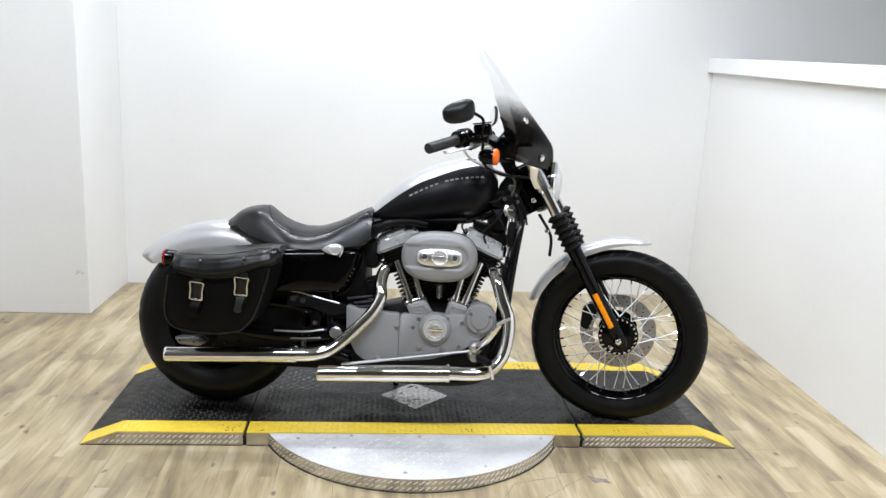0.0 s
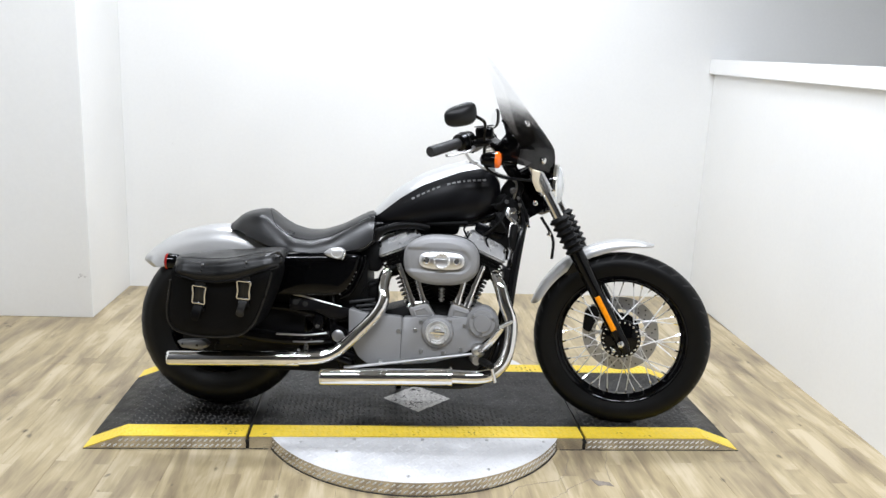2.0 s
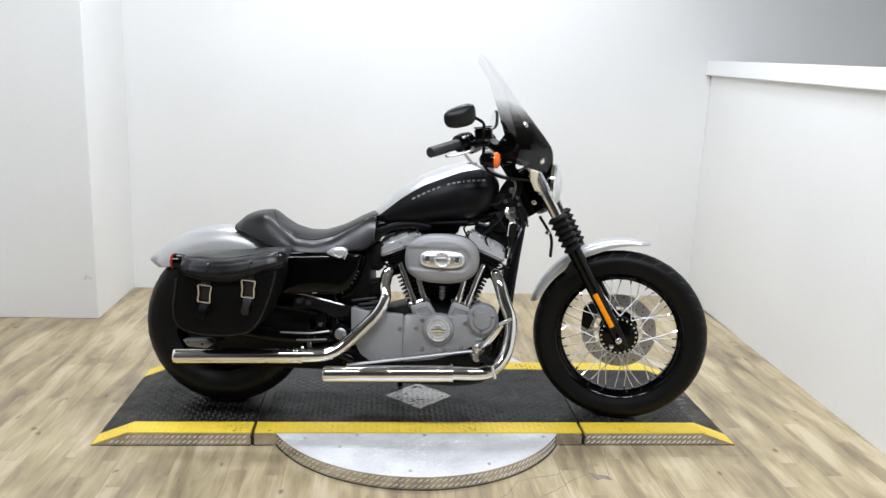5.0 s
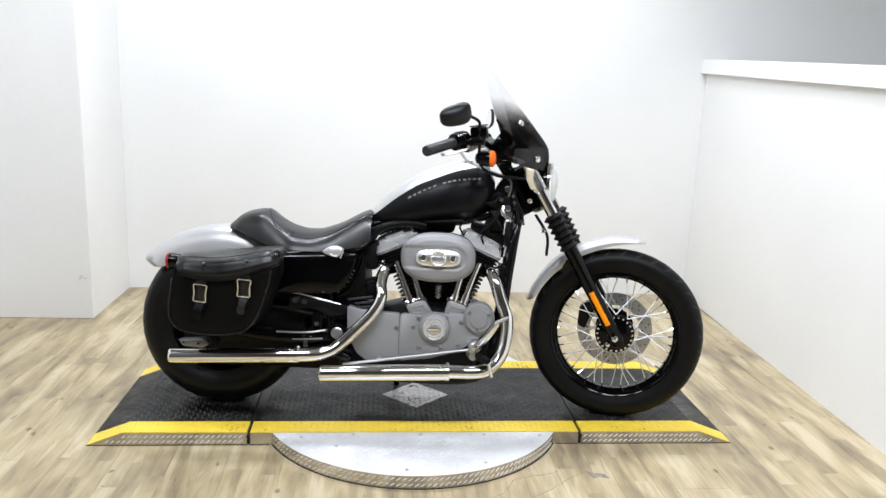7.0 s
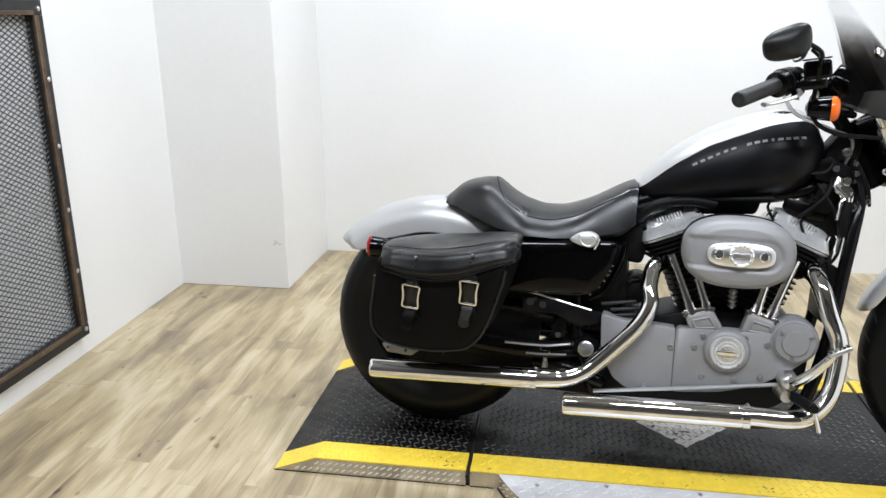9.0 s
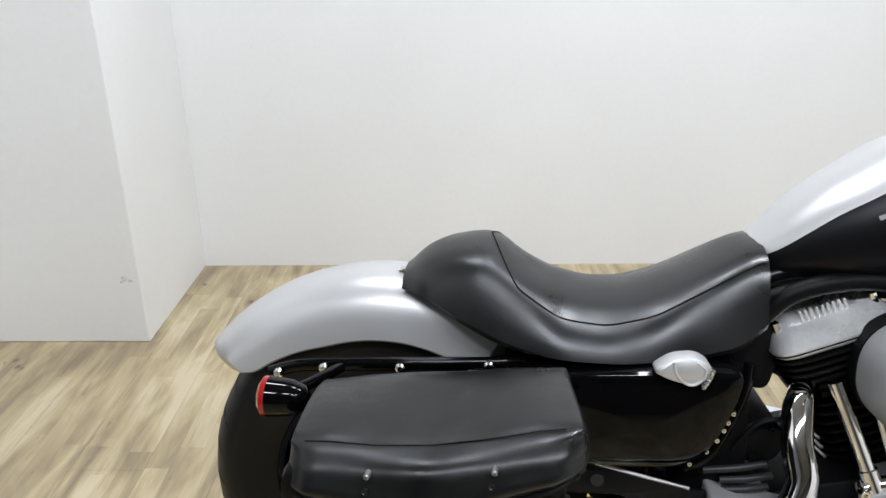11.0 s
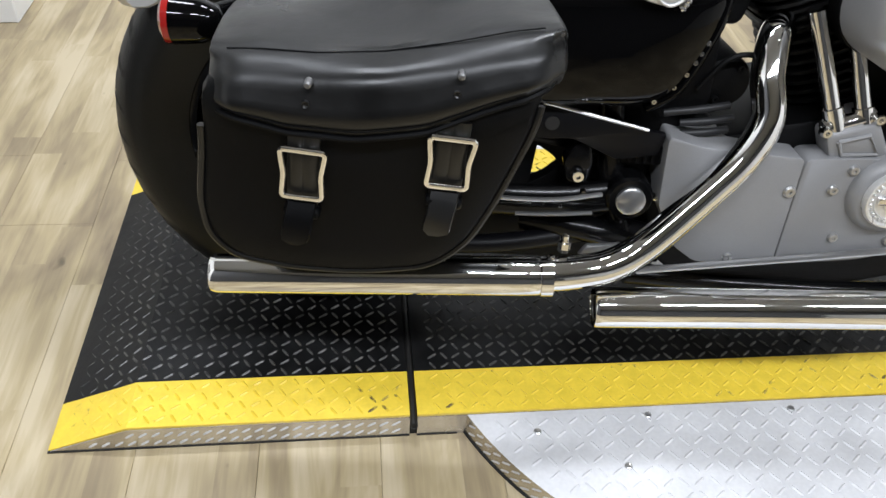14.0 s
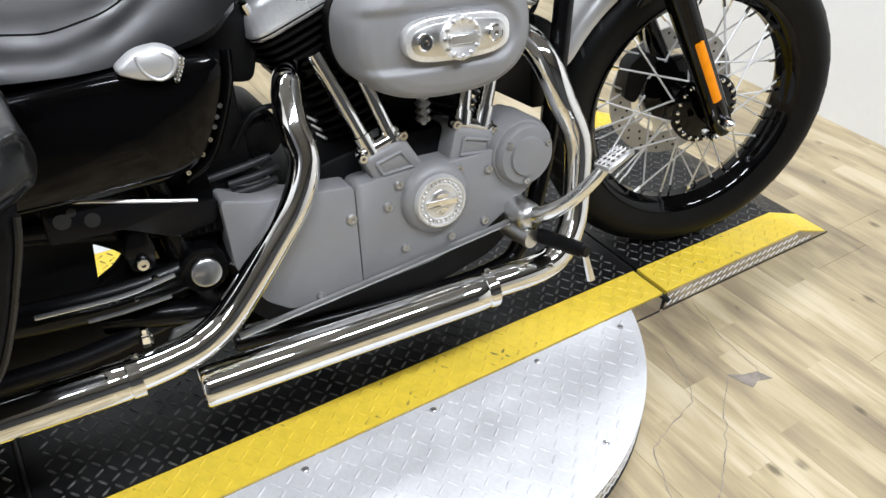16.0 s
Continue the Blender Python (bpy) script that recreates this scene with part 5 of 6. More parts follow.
for (x0, z0), (x1, z1) in (((0.655, 0.690), (0.705, 0.725)), ((0.700, 0.700), (0.735, 0.728)), ((0.925, 0.690), (0.915, 0.735)), ((1.0, 0.66), (1.005, 0.70))):
    part("cable", tube([(x0, -0.085, z0), ((x0 + x1) / 2 - 0.012, -0.088, (z0 + z1) / 2 + 0.008), (x1, -0.06, z1)], 0.0035, seg=8), SOFT, bike, "thin black cable")

# ---- engine
eng = new("engine")
eng.parent = bike
CR = Vector((0.832, 0, 0.28))


def cyl_frame(sign):
    """Local frame of a cylinder: z along its axis, y across the machine."""
    u = Vector((0.383 * sign, 0, 0.924))
    v = Vector((0.924, 0, -0.383 * sign))
    m = Matrix.Identity(4)
    for i in range(3):
        m[i][0], m[i][1], m[i][2], m[i][3] = v[i], (0, 1, 0)[i], u[i], CR[i]
    return m


def slab_ring(hx, hy, z, p=5, n=36):
    return [Vector((x, y, z)) for x, y in oval(0, 0, hx, hy, n, p)]


for sign in (-1, 1):
    cyl = new("cylinder")
    cyl.parent = bike
    cyl["label"] = "black finned cylinder"
    m = cyl_frame(sign)
    part("barrel", rings([slab_ring(0.052, 0.06, z, 2.6) for z in (0.10, 0.34)]), MATT, cyl, matrix=m)
    for k in range(11):
        z = 0.145 + k * 0.0155
        h = 0.058 + 0.009 * min(1, k / 5)
        part("fin", rings([slab_ring(h, 0.072 + 0.006 * min(1, k / 5), z + dz, 3.6) for dz in (0.0, 0.0042)]), MATT, cyl, matrix=m)
    for k in range(5):
        z = 0.16 + k * 0.0165
        bm = tube([(sign * 0.0605, -0.055, z + 0.0021), (sign * 0.064, -0.02, z + 0.0021)], 0.0026, seg=6)
        part("fin_edge", bm, FINTIP, cyl, "bright machined fin edge", matrix=m)
    part("head_casting", rings([slab_ring(a, b, z, 4) for a, b, z in ((0.07, 0.082, 0.305), (0.078, 0.09, 0.315), (0.080, 0.092, 0.372), (0.084, 0.094, 0.385))]), MATT, cyl, "black cylinder head", matrix=m)
    for k in range(6):
        z = 0.312 + k * 0.0125
        part("head_fin", rings([slab_ring(0.078 + 0.003 * k, 0.094 + 0.003 * k, z + dz, 4.5) for dz in (0, 0.0045)]), MATT, cyl, matrix=m)
    rock = rings([slab_ring(a, b, z, q) for a, b, z, q in ((0.086, 0.106, 0.384, 7), (0.091, 0.110, 0.388, 7), (0.091, 0.110, 0.396, 7), (0.088, 0.104, 0.401, 7), (0.081, 0.080, 0.424, 6), (0.078, 0.075, 0.428, 6),
                                                            (0.072, 0.052, 0.447, 5), (0.05, 0.03, 0.456, 4))])
    rk = part("rocker_cover", rock, ROCKER, cyl, "polished aluminium rocker cover", matrix=m)
    for k in range(9):
        part("cover_rib", box(-0.036 + 0.008 * k, -0.0318 + 0.008 * k, -0.0795, -0.052, 0.424, 0.4425, 0.0012, 1), ROCKER, rk, matrix=m)
    part("cover_seam", rings([slab_ring(0.0925, 0.1115, z, 7) for z in (0.3905, 0.3925)]), SOFT, rk, "dark gasket line", matrix=m)
    for x, y in ((-0.070, -0.072), (0.070, -0.072), (-0.078, -0.03), (0.078, -0.03)):
        part("cover_screw", lathe([(0.006, 0.41), (0.006, 0.434), (0.003, 0.437)], (x, y, 0), axis="Z", seg=8), CHROME, rk, matrix=m)
    # spark plug lead
    lead = [m @ Vector(v) for v in ((sign * 0.080, -0.06, 0.345), (sign * 0.112, -0.055, 0.385), (sign * 0.100, -0.045, 0.445), (sign * 0.03, -0.02, 0.485))]
    part("spark_lead", tube(lead, 0.0045, seg=8), SOFT, cyl, "black spark plug lead")

part("crankcase", prism([(0.56, 0.39), (0.70, 0.43), (0.78, 0.445), (0.90, 0.445), (1.0, 0.43), (1.04, 0.36), (1.03, 0.26), (0.97, 0.195), (0.80, 0.145), (0.60, 0.145), (0.53, 0.20), (0.50, 0.32)], 0.14, -0.118, 0.03, 0.01), MATT, eng, "black crankcase")
part("inner_valley", prism([(0.75, 0.44), (0.92, 0.44), (0.99, 0.66), (0.68, 0.66)], 0.06, -0.06, 0.01), MATT, eng)
gear = part("gear_cover", prism([(0.7018, 0.396), (0.79, 0.402), (0.92, 0.404), (0.958, 0.412), (0.985, 0.440), (1.020, 0.442), (1.048, 0.412), (1.044, 0.372), (1.012, 0.334), (0.968, 0.300), (0.91, 0.264), (0.82, 0.238), (0.7018, 0.224)], -0.06, -0.168, 0.014, 0.0025), GREY, eng, "grey powder-coated gear cover")
spro = part("sprocket_cover", prism([(0.507, 0.418), (0.56, 0.404), (0.701, 0.396), (0.701, 0.224), (0.585, 0.220), (0.548, 0.245), (0.512, 0.312)], -0.06, -0.1675, 0.010, 0.0025), GREY, eng, "grey powder-coated sprocket cover")
part("timing_boss", lathe([(0.060, -0.16), (0.058, -0.172), (0.052, -0.181), (0.046, -0.184)], (0.831, 0, 0.350), seg=40), GREY, gear)
med = part("timing_cover", lathe([(0.043, -0.182), (0.043, -0.190), (0.0405, -0.194), (0.038, -0.194), (0.036, -0.190), (0.030, -0.190), (0.0285, -0.1925), (0.027, -0.190), (0.004, -0.190)], (0.831, 0, 0.350), seg=48), ROCKER, gear, "round chrome timing cover with a plain emblem")
for k in range(28):
    a = 2 * math.pi * k / 28
    part("bead", lathe([(0.0022, -0.189), (0.0022, -0.1925), (0.001, -0.1935)], (0.831 + 0.033 * math.cos(a), 0, 0.35 + 0.033 * math.sin(a)), seg=6), ALU, med)
part("emblem", prism([(0.812, 0.353), (0.818, 0.366), (0.831, 0.371), (0.844, 0.366), (0.850, 0.353), (0.844, 0.338), (0.831, 0.328), (0.818, 0.338)], -0.189, -0.194, 0.003, 0.0015), ALU, med, "plain raised emblem")
part("emblem_bar", prism([(0.805, 0.345), (0.805, 0.355), (0.857, 0.355), (0.857, 0.345)], -0.190, -0.1965, 0.002, 0.0015), CHROME, med)
for z in (0.361, 0.338):
    part("emblem_line", prism([(0.822, z - 0.0025), (0.822, z + 0.0025), (0.840, z + 0.0025), (0.840, z - 0.0025)], -0.190, -0.1955, 0.001, 0.0008), CHROME, med)
for x, z in ((0.771, 0.384), (0.874, 0.388), (0.927, 0.377), (0.751, 0.352), (0.775, 0.276), (0.856, 0.276), (0.918, 0.289)):
    bolt(x, z, -0.168, 0.0075, gear)
bolt(0.692, 0.345, -0.166, 0.009, spro)
bolt(0.631, 0.232, -0.166, 0.0075, spro)
ign = part("ignition_cover", lathe([(0.060, -0.10), (0.060, -0.160), (0.055, -0.171), (0.052, -0.172), (0.051, -0.180), (0.046, -0.186), (0.033, -0.187), (0.031, -0.192), (0.005, -0.193)], (0.990, 0, 0.391), seg=40), GREY, eng, "round grey ignition cover")
for k in range(3):
    a = radians(25 + 120 * k)
    bolt(0.990 + 0.041 * math.cos(a), 0.391 + 0.041 * math.sin(a), -0.185, 0.006, ign)

# lifter blocks and pushrod tubes
for sign, outline, rods in ((-1, [(0.722, 0.428), (0.790, 0.452), (0.822, 0.400), (0.738, 0.390)], (((0.678, 0.585), (0.742, 0.430)), ((0.738, 0.56), (0.779, 0.440)))),
                            (1, [(0.876, 0.452), (0.948, 0.430), (0.948, 0.392), (0.862, 0.400)], (((0.984, 0.592), (0.930, 0.440)), ((0.925, 0.56), (0.896, 0.448))))):
    block = part("lifter_block", prism(outline, -0.08, -0.160, 0.008, 0.006), GREY, eng, "grey lifter block")
    mid = Vector((sum(p[0] for p in outline) / 4, sum(p[1] for p in outline) / 4))
    frame_pts = [Vector((mid.x + (p[0] - mid.x) * 0.58, -0.161, mid.y + (p[1] - mid.y) * 0.50 - 0.002)) for p in outline]
    part("block_rim", tube(frame_pts + [frame_pts[0]], 0.0032, seg=8, per=1), GREY, block)
    part("block_recess", prism([(v.x, v.z) for v in frame_pts], -0.158, -0.1606, 0.002, 0.0005), GREY, block)
    cx = 0.757 if sign < 0 else 0.913
    cap_line = ((0.722, 0.432), (0.788, 0.455)) if sign < 0 else ((0.878, 0.456), (0.946, 0.434))
    part("lifter_cap", tube([(cap_line[0][0], -0.142, cap_line[0][1]), (cap_line[1][0], -0.142, cap_line[1][1])], 0.012, seg=12), CHROME, eng, "chrome lifter cap")
    for x, z in cap_line:
        bolt(x, z, -0.15, 0.0085, eng, CHROME, 0.012)
    for (x0, z0), (x1, z1) in rods:
        part("pushrod_tube", tube([(x0, -0.118, z0), (x0 + (x1 - x0) * 0.45, -0.128, z0 + (z1 - z0) * 0.45), (x1, -0.142, z1)], 0.0115, seg=14), CHROME, eng, "chrome pushrod tube")
        a, b = Vector((x0, -0.118, z0)), Vector((x1, -0.142, z1))
        part("pushrod_collar", tube([a.lerp(b, 0.80), a.lerp(b, 1.0)], 0.0145, seg=14), CHROME, eng)

# air cleaner
air = new("air_cleaner")
air.parent = bike
AX, AZ = 0.834, 0.611


def cover_y(k, x, z):
    """Depth of the cover's face: domed, with a slot pressed in from its rear edge round the badge."""
    y = float(np.interp(k, (0.0, 0.2, 0.5, 0.72, 0.86, 0.94, 0.985, 1.0), (-0.25, -0.25, -0.249, -0.246, -0.240, -0.230, -0.214, -0.200)))
    dx = max(0.0, x - (AX + 0.062))
    d = math.hypot(dx, z - AZ) - 0.038
    t = min(1.0, max(0.0, 0.5 - d / 0.013))
    return y + 0.0085 * t * t * (3 - 2 * t)


radii = [1.0, 1.0] + [1 - 0.02 * q - 0.0004 * q * q for q in range(1, 36)] + [0.02]
loops = []
for n, k in enumerate(radii):
    ring = []
    for x, z in oval(AX, AZ, 0.135, 0.089, 144, 2.5):
        px, pz = AX + (x - AX) * k, AZ + (z - AZ) * k
        ring.append(Vector((px, -0.13 if n == 0 else cover_y(k, px, pz), pz)))
    loops.append(ring)
part("cover", rings(loops), GREY, air, "oval grey powder-coated air cleaner cover")
part("backing_plate", rings([[Vector((x, y, z)) for x, z in oval(0.834, 0.611, 0.137, 0.091, 64, 2.5)] for y in (-0.10, -0.132)]), MATT, air)
plate = part("badge_plate", prism(oval(0.836, 0.611, 0.079, 0.030, 40, 3.0), -0.24, -0.256, 0, 0.004), ROCKER, air, "bright badge plate")
part("recess", prism(oval(0.836, 0.611, 0.070, 0.022, 40, 3.0), -0.255, -0.2575, 0, 0.001), ALU, plate)
part("emblem", lathe([(0.029, -0.255), (0.029, -0.264), (0.025, -0.268), (0.02, -0.266), (0.005, -0.266)], (0.836, 0, 0.611), seg=30), ROCKER, plate, "plain bright emblem")
for k in range(12):
    a = 2 * math.pi * k / 12
    part("emblem_stud", lathe([(0.0045, -0.262), (0.0045, -0.2665), (0.002, -0.268)], (0.836 + 0.0245 * math.cos(a), 0, 0.611 + 0.0245 * math.sin(a)), seg=10), ALU, plate)
part("emblem_bar", box(0.815, 0.857, -0.271, -0.265, 0.604, 0.618, 0.002, 1), ALU, plate)
for x in (0.784, 0.888):
    part("badge_screw", lathe([(0.0115, -0.255), (0.0115, -0.262), (0.009, -0.264), (0.004, -0.264), (0.0035, -0.259)], (x, 0, 0.611), seg=16), CHROME, plate)
part("carburettor", prism([(0.79, 0.56), (0.87, 0.56), (0.88, 0.66), (0.78, 0.66)], 0.02, -0.13, 0.015), MATT, eng, "black carburettor")
part("centre_bolt", tube([(0.838, -0.125, 0.505), (0.838, -0.125, 0.455)], 0.005, seg=8), STEEL, eng)
for k in range(4):
    part("spring_coil", lathe([(0.010, -0.004), (0.013, 0), (0.010, 0.004)], (0.838, -0.125, 0.500 - k * 0.012), axis="Z", seg=12), STEEL, eng)

# coil, horn and small things between tank and head
part("ignition_coil", prism([(1.01, 0.72), (1.06, 0.71), (1.075, 0.78), (1.03, 0.80)], 0.04, -0.075, 0.015, 0.008), MATT, bike, "black ignition coil")
part("horn_bracket", tube([(1.10, -0.06, 0.79), (1.085, -0.09, 0.75), (1.08, -0.095, 0.70)], 0.016, seg=12), CHROME, bike, "bright horn bracket")
for x, z, r in ((1.10, 0.845, 0.009), (1.085, 0.80, 0.012), (1.102, 0.735, 0.014), (1.078, 0.66, 0.007)):
    bolt(x, z, -0.10, r, bike, CHROME, 0.01)
for k, (x0, z0, x1, z1) in enumerate(((1.10, 0.86, 1.115, 0.62), (1.06, 0.82, 0.98, 0.70), (1.19, 0.78, 1.235, 0.63))):
    part("cable", tube([(x0, -0.07, z0), ((x0 + x1) / 2 + 0.02, -0.10, (z0 + z1) / 2), (x1, -0.09, z1)], 0.0055, seg=8), SOFT, bike, "black control cable")
part("front_mount", prism([(0.98, 0.70), (1.07, 0.67), (1.09, 0.62), (1.06, 0.61), (0.97, 0.67)], 0.03, -0.05, 0.01), FRAME, bike, "black engine mount")
part("wiring_loom", tube([(0.58, -0.09, 0.70), (0.70, -0.08, 0.738), (0.80, -0.085, 0.738), (0.92, -0.09, 0.745)], 0.009, seg=10), SOFT, bike, "black wiring loom")

# ---- exhaust
exh = new("exhaust_system")
exh.parent = bike
part("front_pipe", tube([(1.01, -0.07, 0.575), (1.032, -0.12, 0.556), (1.047, -0.148, 0.525), (1.067, -0.165, 0.465), (1.093, -0.175, 0.398), (1.091, -0.183, 0.325), (1.073, -0.200, 0.262), (1.034, -0.218, 0.221), (0.985, -0.225, 0.206), (0.88, -0.228, 0.2035)], lambda t: 0.0225 + 0.002 * min(1, max(0, t - 0.6) * 3), seg=24, per=10), CHROME, exh, "chrome front exhaust pipe")
part("rear_pipe", tube([(0.66, -0.07, 0.56), (0.634, -0.115, 0.545), (0.625, -0.148, 0.502), (0.630, -0.172, 0.452), (0.608, -0.188, 0.403), (0.566, -0.202, 0.355), (0.491, -0.225, 0.281), (0.443, -0.240, 0.254), (0.395, -0.252, 0.247), (0.33, -0.265, 0.246)], lambda t: 0.0225 + 0.002 * min(1, max(0, t - 0.6) * 3), seg=24, per=10), CHROME, exh, "chrome rear exhaust pipe")


def muffler(x0, z0, x1, z1, y, r):
    d = Vector((x1 - x0, 0, z1 - z0)).normalized()
    a, b = Vector((x0, y, z0)), Vector((x1, y, z1))
    pts = [a + d * 0.02, a + d * 0.018, a, a + d * 0.002, a + d * 0.01, b - d * 0.03, b - d * 0.008, b]
    rad = [0.6, 0.9, 0.93, 0.985, 1.0, 1.0, 0.98, 0.88]
    loops = []
    for p, k in zip(pts, rad):
        n = Vector((0, 1, 0))
        u = d.cross(n)
        loops.append([p + (u * math.cos(t) + n * math.sin(t)) * r * k for t in (2 * math.pi * j / 28 for j in range(28))])
    mu = part("muffler", rings(loops), CHROME, exh, "slim chrome muffler")
    part("bore", tube([a + d * 0.006, a + d * 0.03], r * 0.62, seg=20), GAP, mu, "dark outlet")
    part("clamp", tube([b - d * 0.004, b + d * 0.012], r * 1.025, seg=24), CHROME, mu, "chrome clamp")
    return mu


muffler(-0.105, 0.2235, 0.345, 0.246, -0.266, 0.0275)
muffler(0.428, 0.180, 0.88, 0.2035, -0.240, 0.0295)
for x, y, z in ((0.352, -0.264, 0.274), (0.885, -0.236, 0.233)):
    part("clamp_bolt", lathe([(0.0055, -0.006), (0.0055, 0.003), (0.003, 0.005)], (x, y, z), axis="Z", seg=8), CHROME, exh)
part("pipe_bracket", prism([(0.40, 0.245), (0.47, 0.24), (0.50, 0.262), (0.49, 0.27), (0.41, 0.262)], -0.20, -0.208, 0.004), STEEL, exh)

# ---- brake pedal, rod and footpeg
ped = new("brake_pedal")
ped.parent = bike
part("pedal_arm", tube([(0.982, -0.20, 0.296), (0.995, -0.235, 0.308), (1.018, -0.268, 0.338), (1.040, -0.290, 0.372), (1.055, -0.300, 0.397)], lambda t: 0.0145 - 0.005 * t, seg=12), BRIGHT, ped, "polished pedal arm")
pad = box(-0.026, 0.026, -0.022, 0.022, -0.005, 0.005, 0.003, 1)
pm = Matrix.Translation((1.067, -0.305, 0.408)) @ Matrix.Rotation(radians(-28), 4, "Y") @ Matrix.Rotation(radians(-10), 4, "X")
pd = part("pedal_pad", pad, ALU, ped, "square pedal pad with raised studs", matrix=pm)
for i in range(5):
    for j in range(4):
        part("stud", lathe([(0.0035, 0.005), (0.0035, 0.008), (0.001, 0.009)], (-0.02 + 0.01 * i, -0.016 + 0.0107 * j, 0), axis="Z", seg=6), CHROME, pd, matrix=pm)
part("pedal_hub", lathe([(0.024, -0.15), (0.024, -0.205), (0.018, -0.215), (0.010, -0.22)], (0.98, 0, 0.295), seg=20), ALU, ped, "polished pivot hub")
part("brake_rod", tube([(0.965, -0.175, 0.278), (0.75, -0.175, 0.243), (0.50, -0.172, 0.203)], 0.0055, seg=8, smooth=False), STEEL, ped, "bright brake rod")
part("rod_clevis", tube([(0.972, -0.178, 0.285), (0.972, -0.18, 0.245)], 0.008, seg=8), CHROME, ped)
peg = new("footpeg")
peg.parent = bike
part("peg_mount", tube([(0.965, -0.16, 0.262), (0.975, -0.225, 0.262)], 0.015, seg=12), ALU, peg, "polished peg mount")
part("peg_rubber", tube([(0.99, -0.222, 0.264), (0.995, -0.23, 0.264), (1.018, -0.285, 0.262), (1.026, -0.305, 0.262)], lambda t: 0.011 if t < 0.1 else 0.013 if t < 0.8 else 0.010, seg=14), SOFT, peg, "black rubber footpeg")
part("peg_feeler", tube([(1.026, -0.298, 0.258), (1.040, -0.30, 0.206)], lambda t: 0.005 if t < 0.8 else 0.007, seg=8), CHROME, peg, "bright feeler bolt")

# ---- kickstand on the far side
part("kickstand", tube([(0.62, 0.10, 0.17), (0.66, 0.22, 0.09), (0.68, 0.32, -0.045)], 0.011, seg=10), FRAME, bike, "black side stand")

# ---- saddlebag
bag = new("saddlebag")
bag.parent = bike
bag["label"] = "black leather saddlebag with two buckled straps"


def bag_face(z):
    """The outer face hangs in towards the wheel at the bottom."""
    return -0.446 + 0.20 * max(0.0, 0.54 - z)


def bag_loop(depth, inset):
    """A loop of the body; depth 0 is the outer face, 1 the inner one."""
    o = [(-0.040, 0.57), (-0.044, 0.50), (-0.059, 0.42), (-0.057, 0.375), (-0.032, 0.343), (0.03, 0.330), (0.11, 0.328), (0.19, 0.342), (0.229, 0.380), (0.255, 0.44), (0.284, 0.53), (0.290, 0.575)]
    pts = rounded(o, 0.03, 4)
    c = Vector((0.125, 0.45))
    out = []
    for p in pts:
        q = Vector((c.x + (p.x - c.x) * (1 - inset), c.y + (p.y - c.y) * (1 - inset)))
        out.append(Vector((q.x, bag_face(q.y) * (1 - depth) - 0.225 * depth, q.y)))
    return out


part("body", rings([bag_loop(1, 0.05), bag_loop(0.92, 0.0), bag_loop(0.10, -0.01), bag_loop(0.03, 0.012), bag_loop(0.0, 0.06), bag_loop(-0.015, 0.3), bag_loop(-0.02, 0.7)]), LEATHER, bag, "black leather body")
part("piping", tube(bag_loop(0.035, -0.006)[6:56], 0.004, seg=8, per=2), FLAP, bag, "rolled leather piping")

LID_TOP = [(0.0, 0.592), (0.2, 0.604), (0.4, 0.612), (0.6, 0.617), (0.8, 0.626), (1.0, 0.630)]


LID_FOLD = [(0.0, 0.586), (0.12, 0.588), (0.3, 0.587), (0.5, 0.592), (0.7, 0.604), (0.88, 0.618), (1.0, 0.624)]


def lid_low(t):
    return along([(-0.1, 0.548), (0, 0.537), (0.07, 0.531), (0.23, 0.518), (0.43, 0.517), (0.64, 0.528), (0.8, 0.550), (1, 0.575), (1.1, 0.584)], t)


def flap():
    """The lid: over the top and down the outer face to a wavy edge, with its ends bent in."""
    n = 34
    rows = []
    for k in range(n + 1):
        t = k / n
        top, low = along(LID_TOP, t), lid_low(t)
        end = min(1, (t / 0.08), ((1 - t) / 0.09)) ** 0.5
        sag = 0.006 * math.sin(math.pi * t * 3.1)
        out = -0.457 + 0.028 * (1 - end) + 0.004 * math.sin(t * 9)
        fz = along(LID_FOLD, t)
        b0 = fz - 0.017
        prof = [(-0.225, top - 0.006), (-0.26, top + 0.002 * end), (-0.33, 0.5 * (top + fz) + 0.006 + sag * 0.5), (-0.395, fz + 0.005 + sag * 0.5), (-0.414 + 0.008 * (1 - end), fz + 0.0025), (-0.428 + 0.012 * (1 - end), fz - 0.001),
                (out + 0.0145, fz - 0.0075), (out + 0.005, b0), (out, b0 - 0.30 * (b0 - low)), (out - 0.004, b0 - 0.62 * (b0 - low)), (out + 0.002, low + 0.006), (out + 0.005, low)]
        row = []
        for y, z in prof:
            # the end runs furthest out over the fold
            f = max(0.0, 1 - abs(y + 0.43) / 0.16)
            x0, x1 = -0.044 + 0.012 * f, 0.288 + 0.016 * f
            row.append(Vector((x0 + (x1 - x0) * t, y, z)))
        pts = curve_points(row, 3)
        rows.append(pts + [p + Vector((0, 0.005, -0.004)) for p in pts[::-1]])

    def rolled(row, s, low):
        """The end bends round and down like a pillow's corner."""
        out, mid = [], Vector((0, -0.335, low + 0.012))
        for k in range(1, 7):
            a = math.pi / 2 * k / 6
            g = 0.30 + 0.70 * math.cos(a)
            out.append([Vector((p.x + s * 0.011 * math.sin(a), mid.y + (p.y - mid.y) * (0.45 + 0.55 * math.cos(a)), mid.z + (p.z - mid.z) * g)) for p in row])
        return out
    return rings(rolled(rows[0], -0.35, lid_low(0))[::-1] + rows + rolled(rows[-1], 1, lid_low(1)))


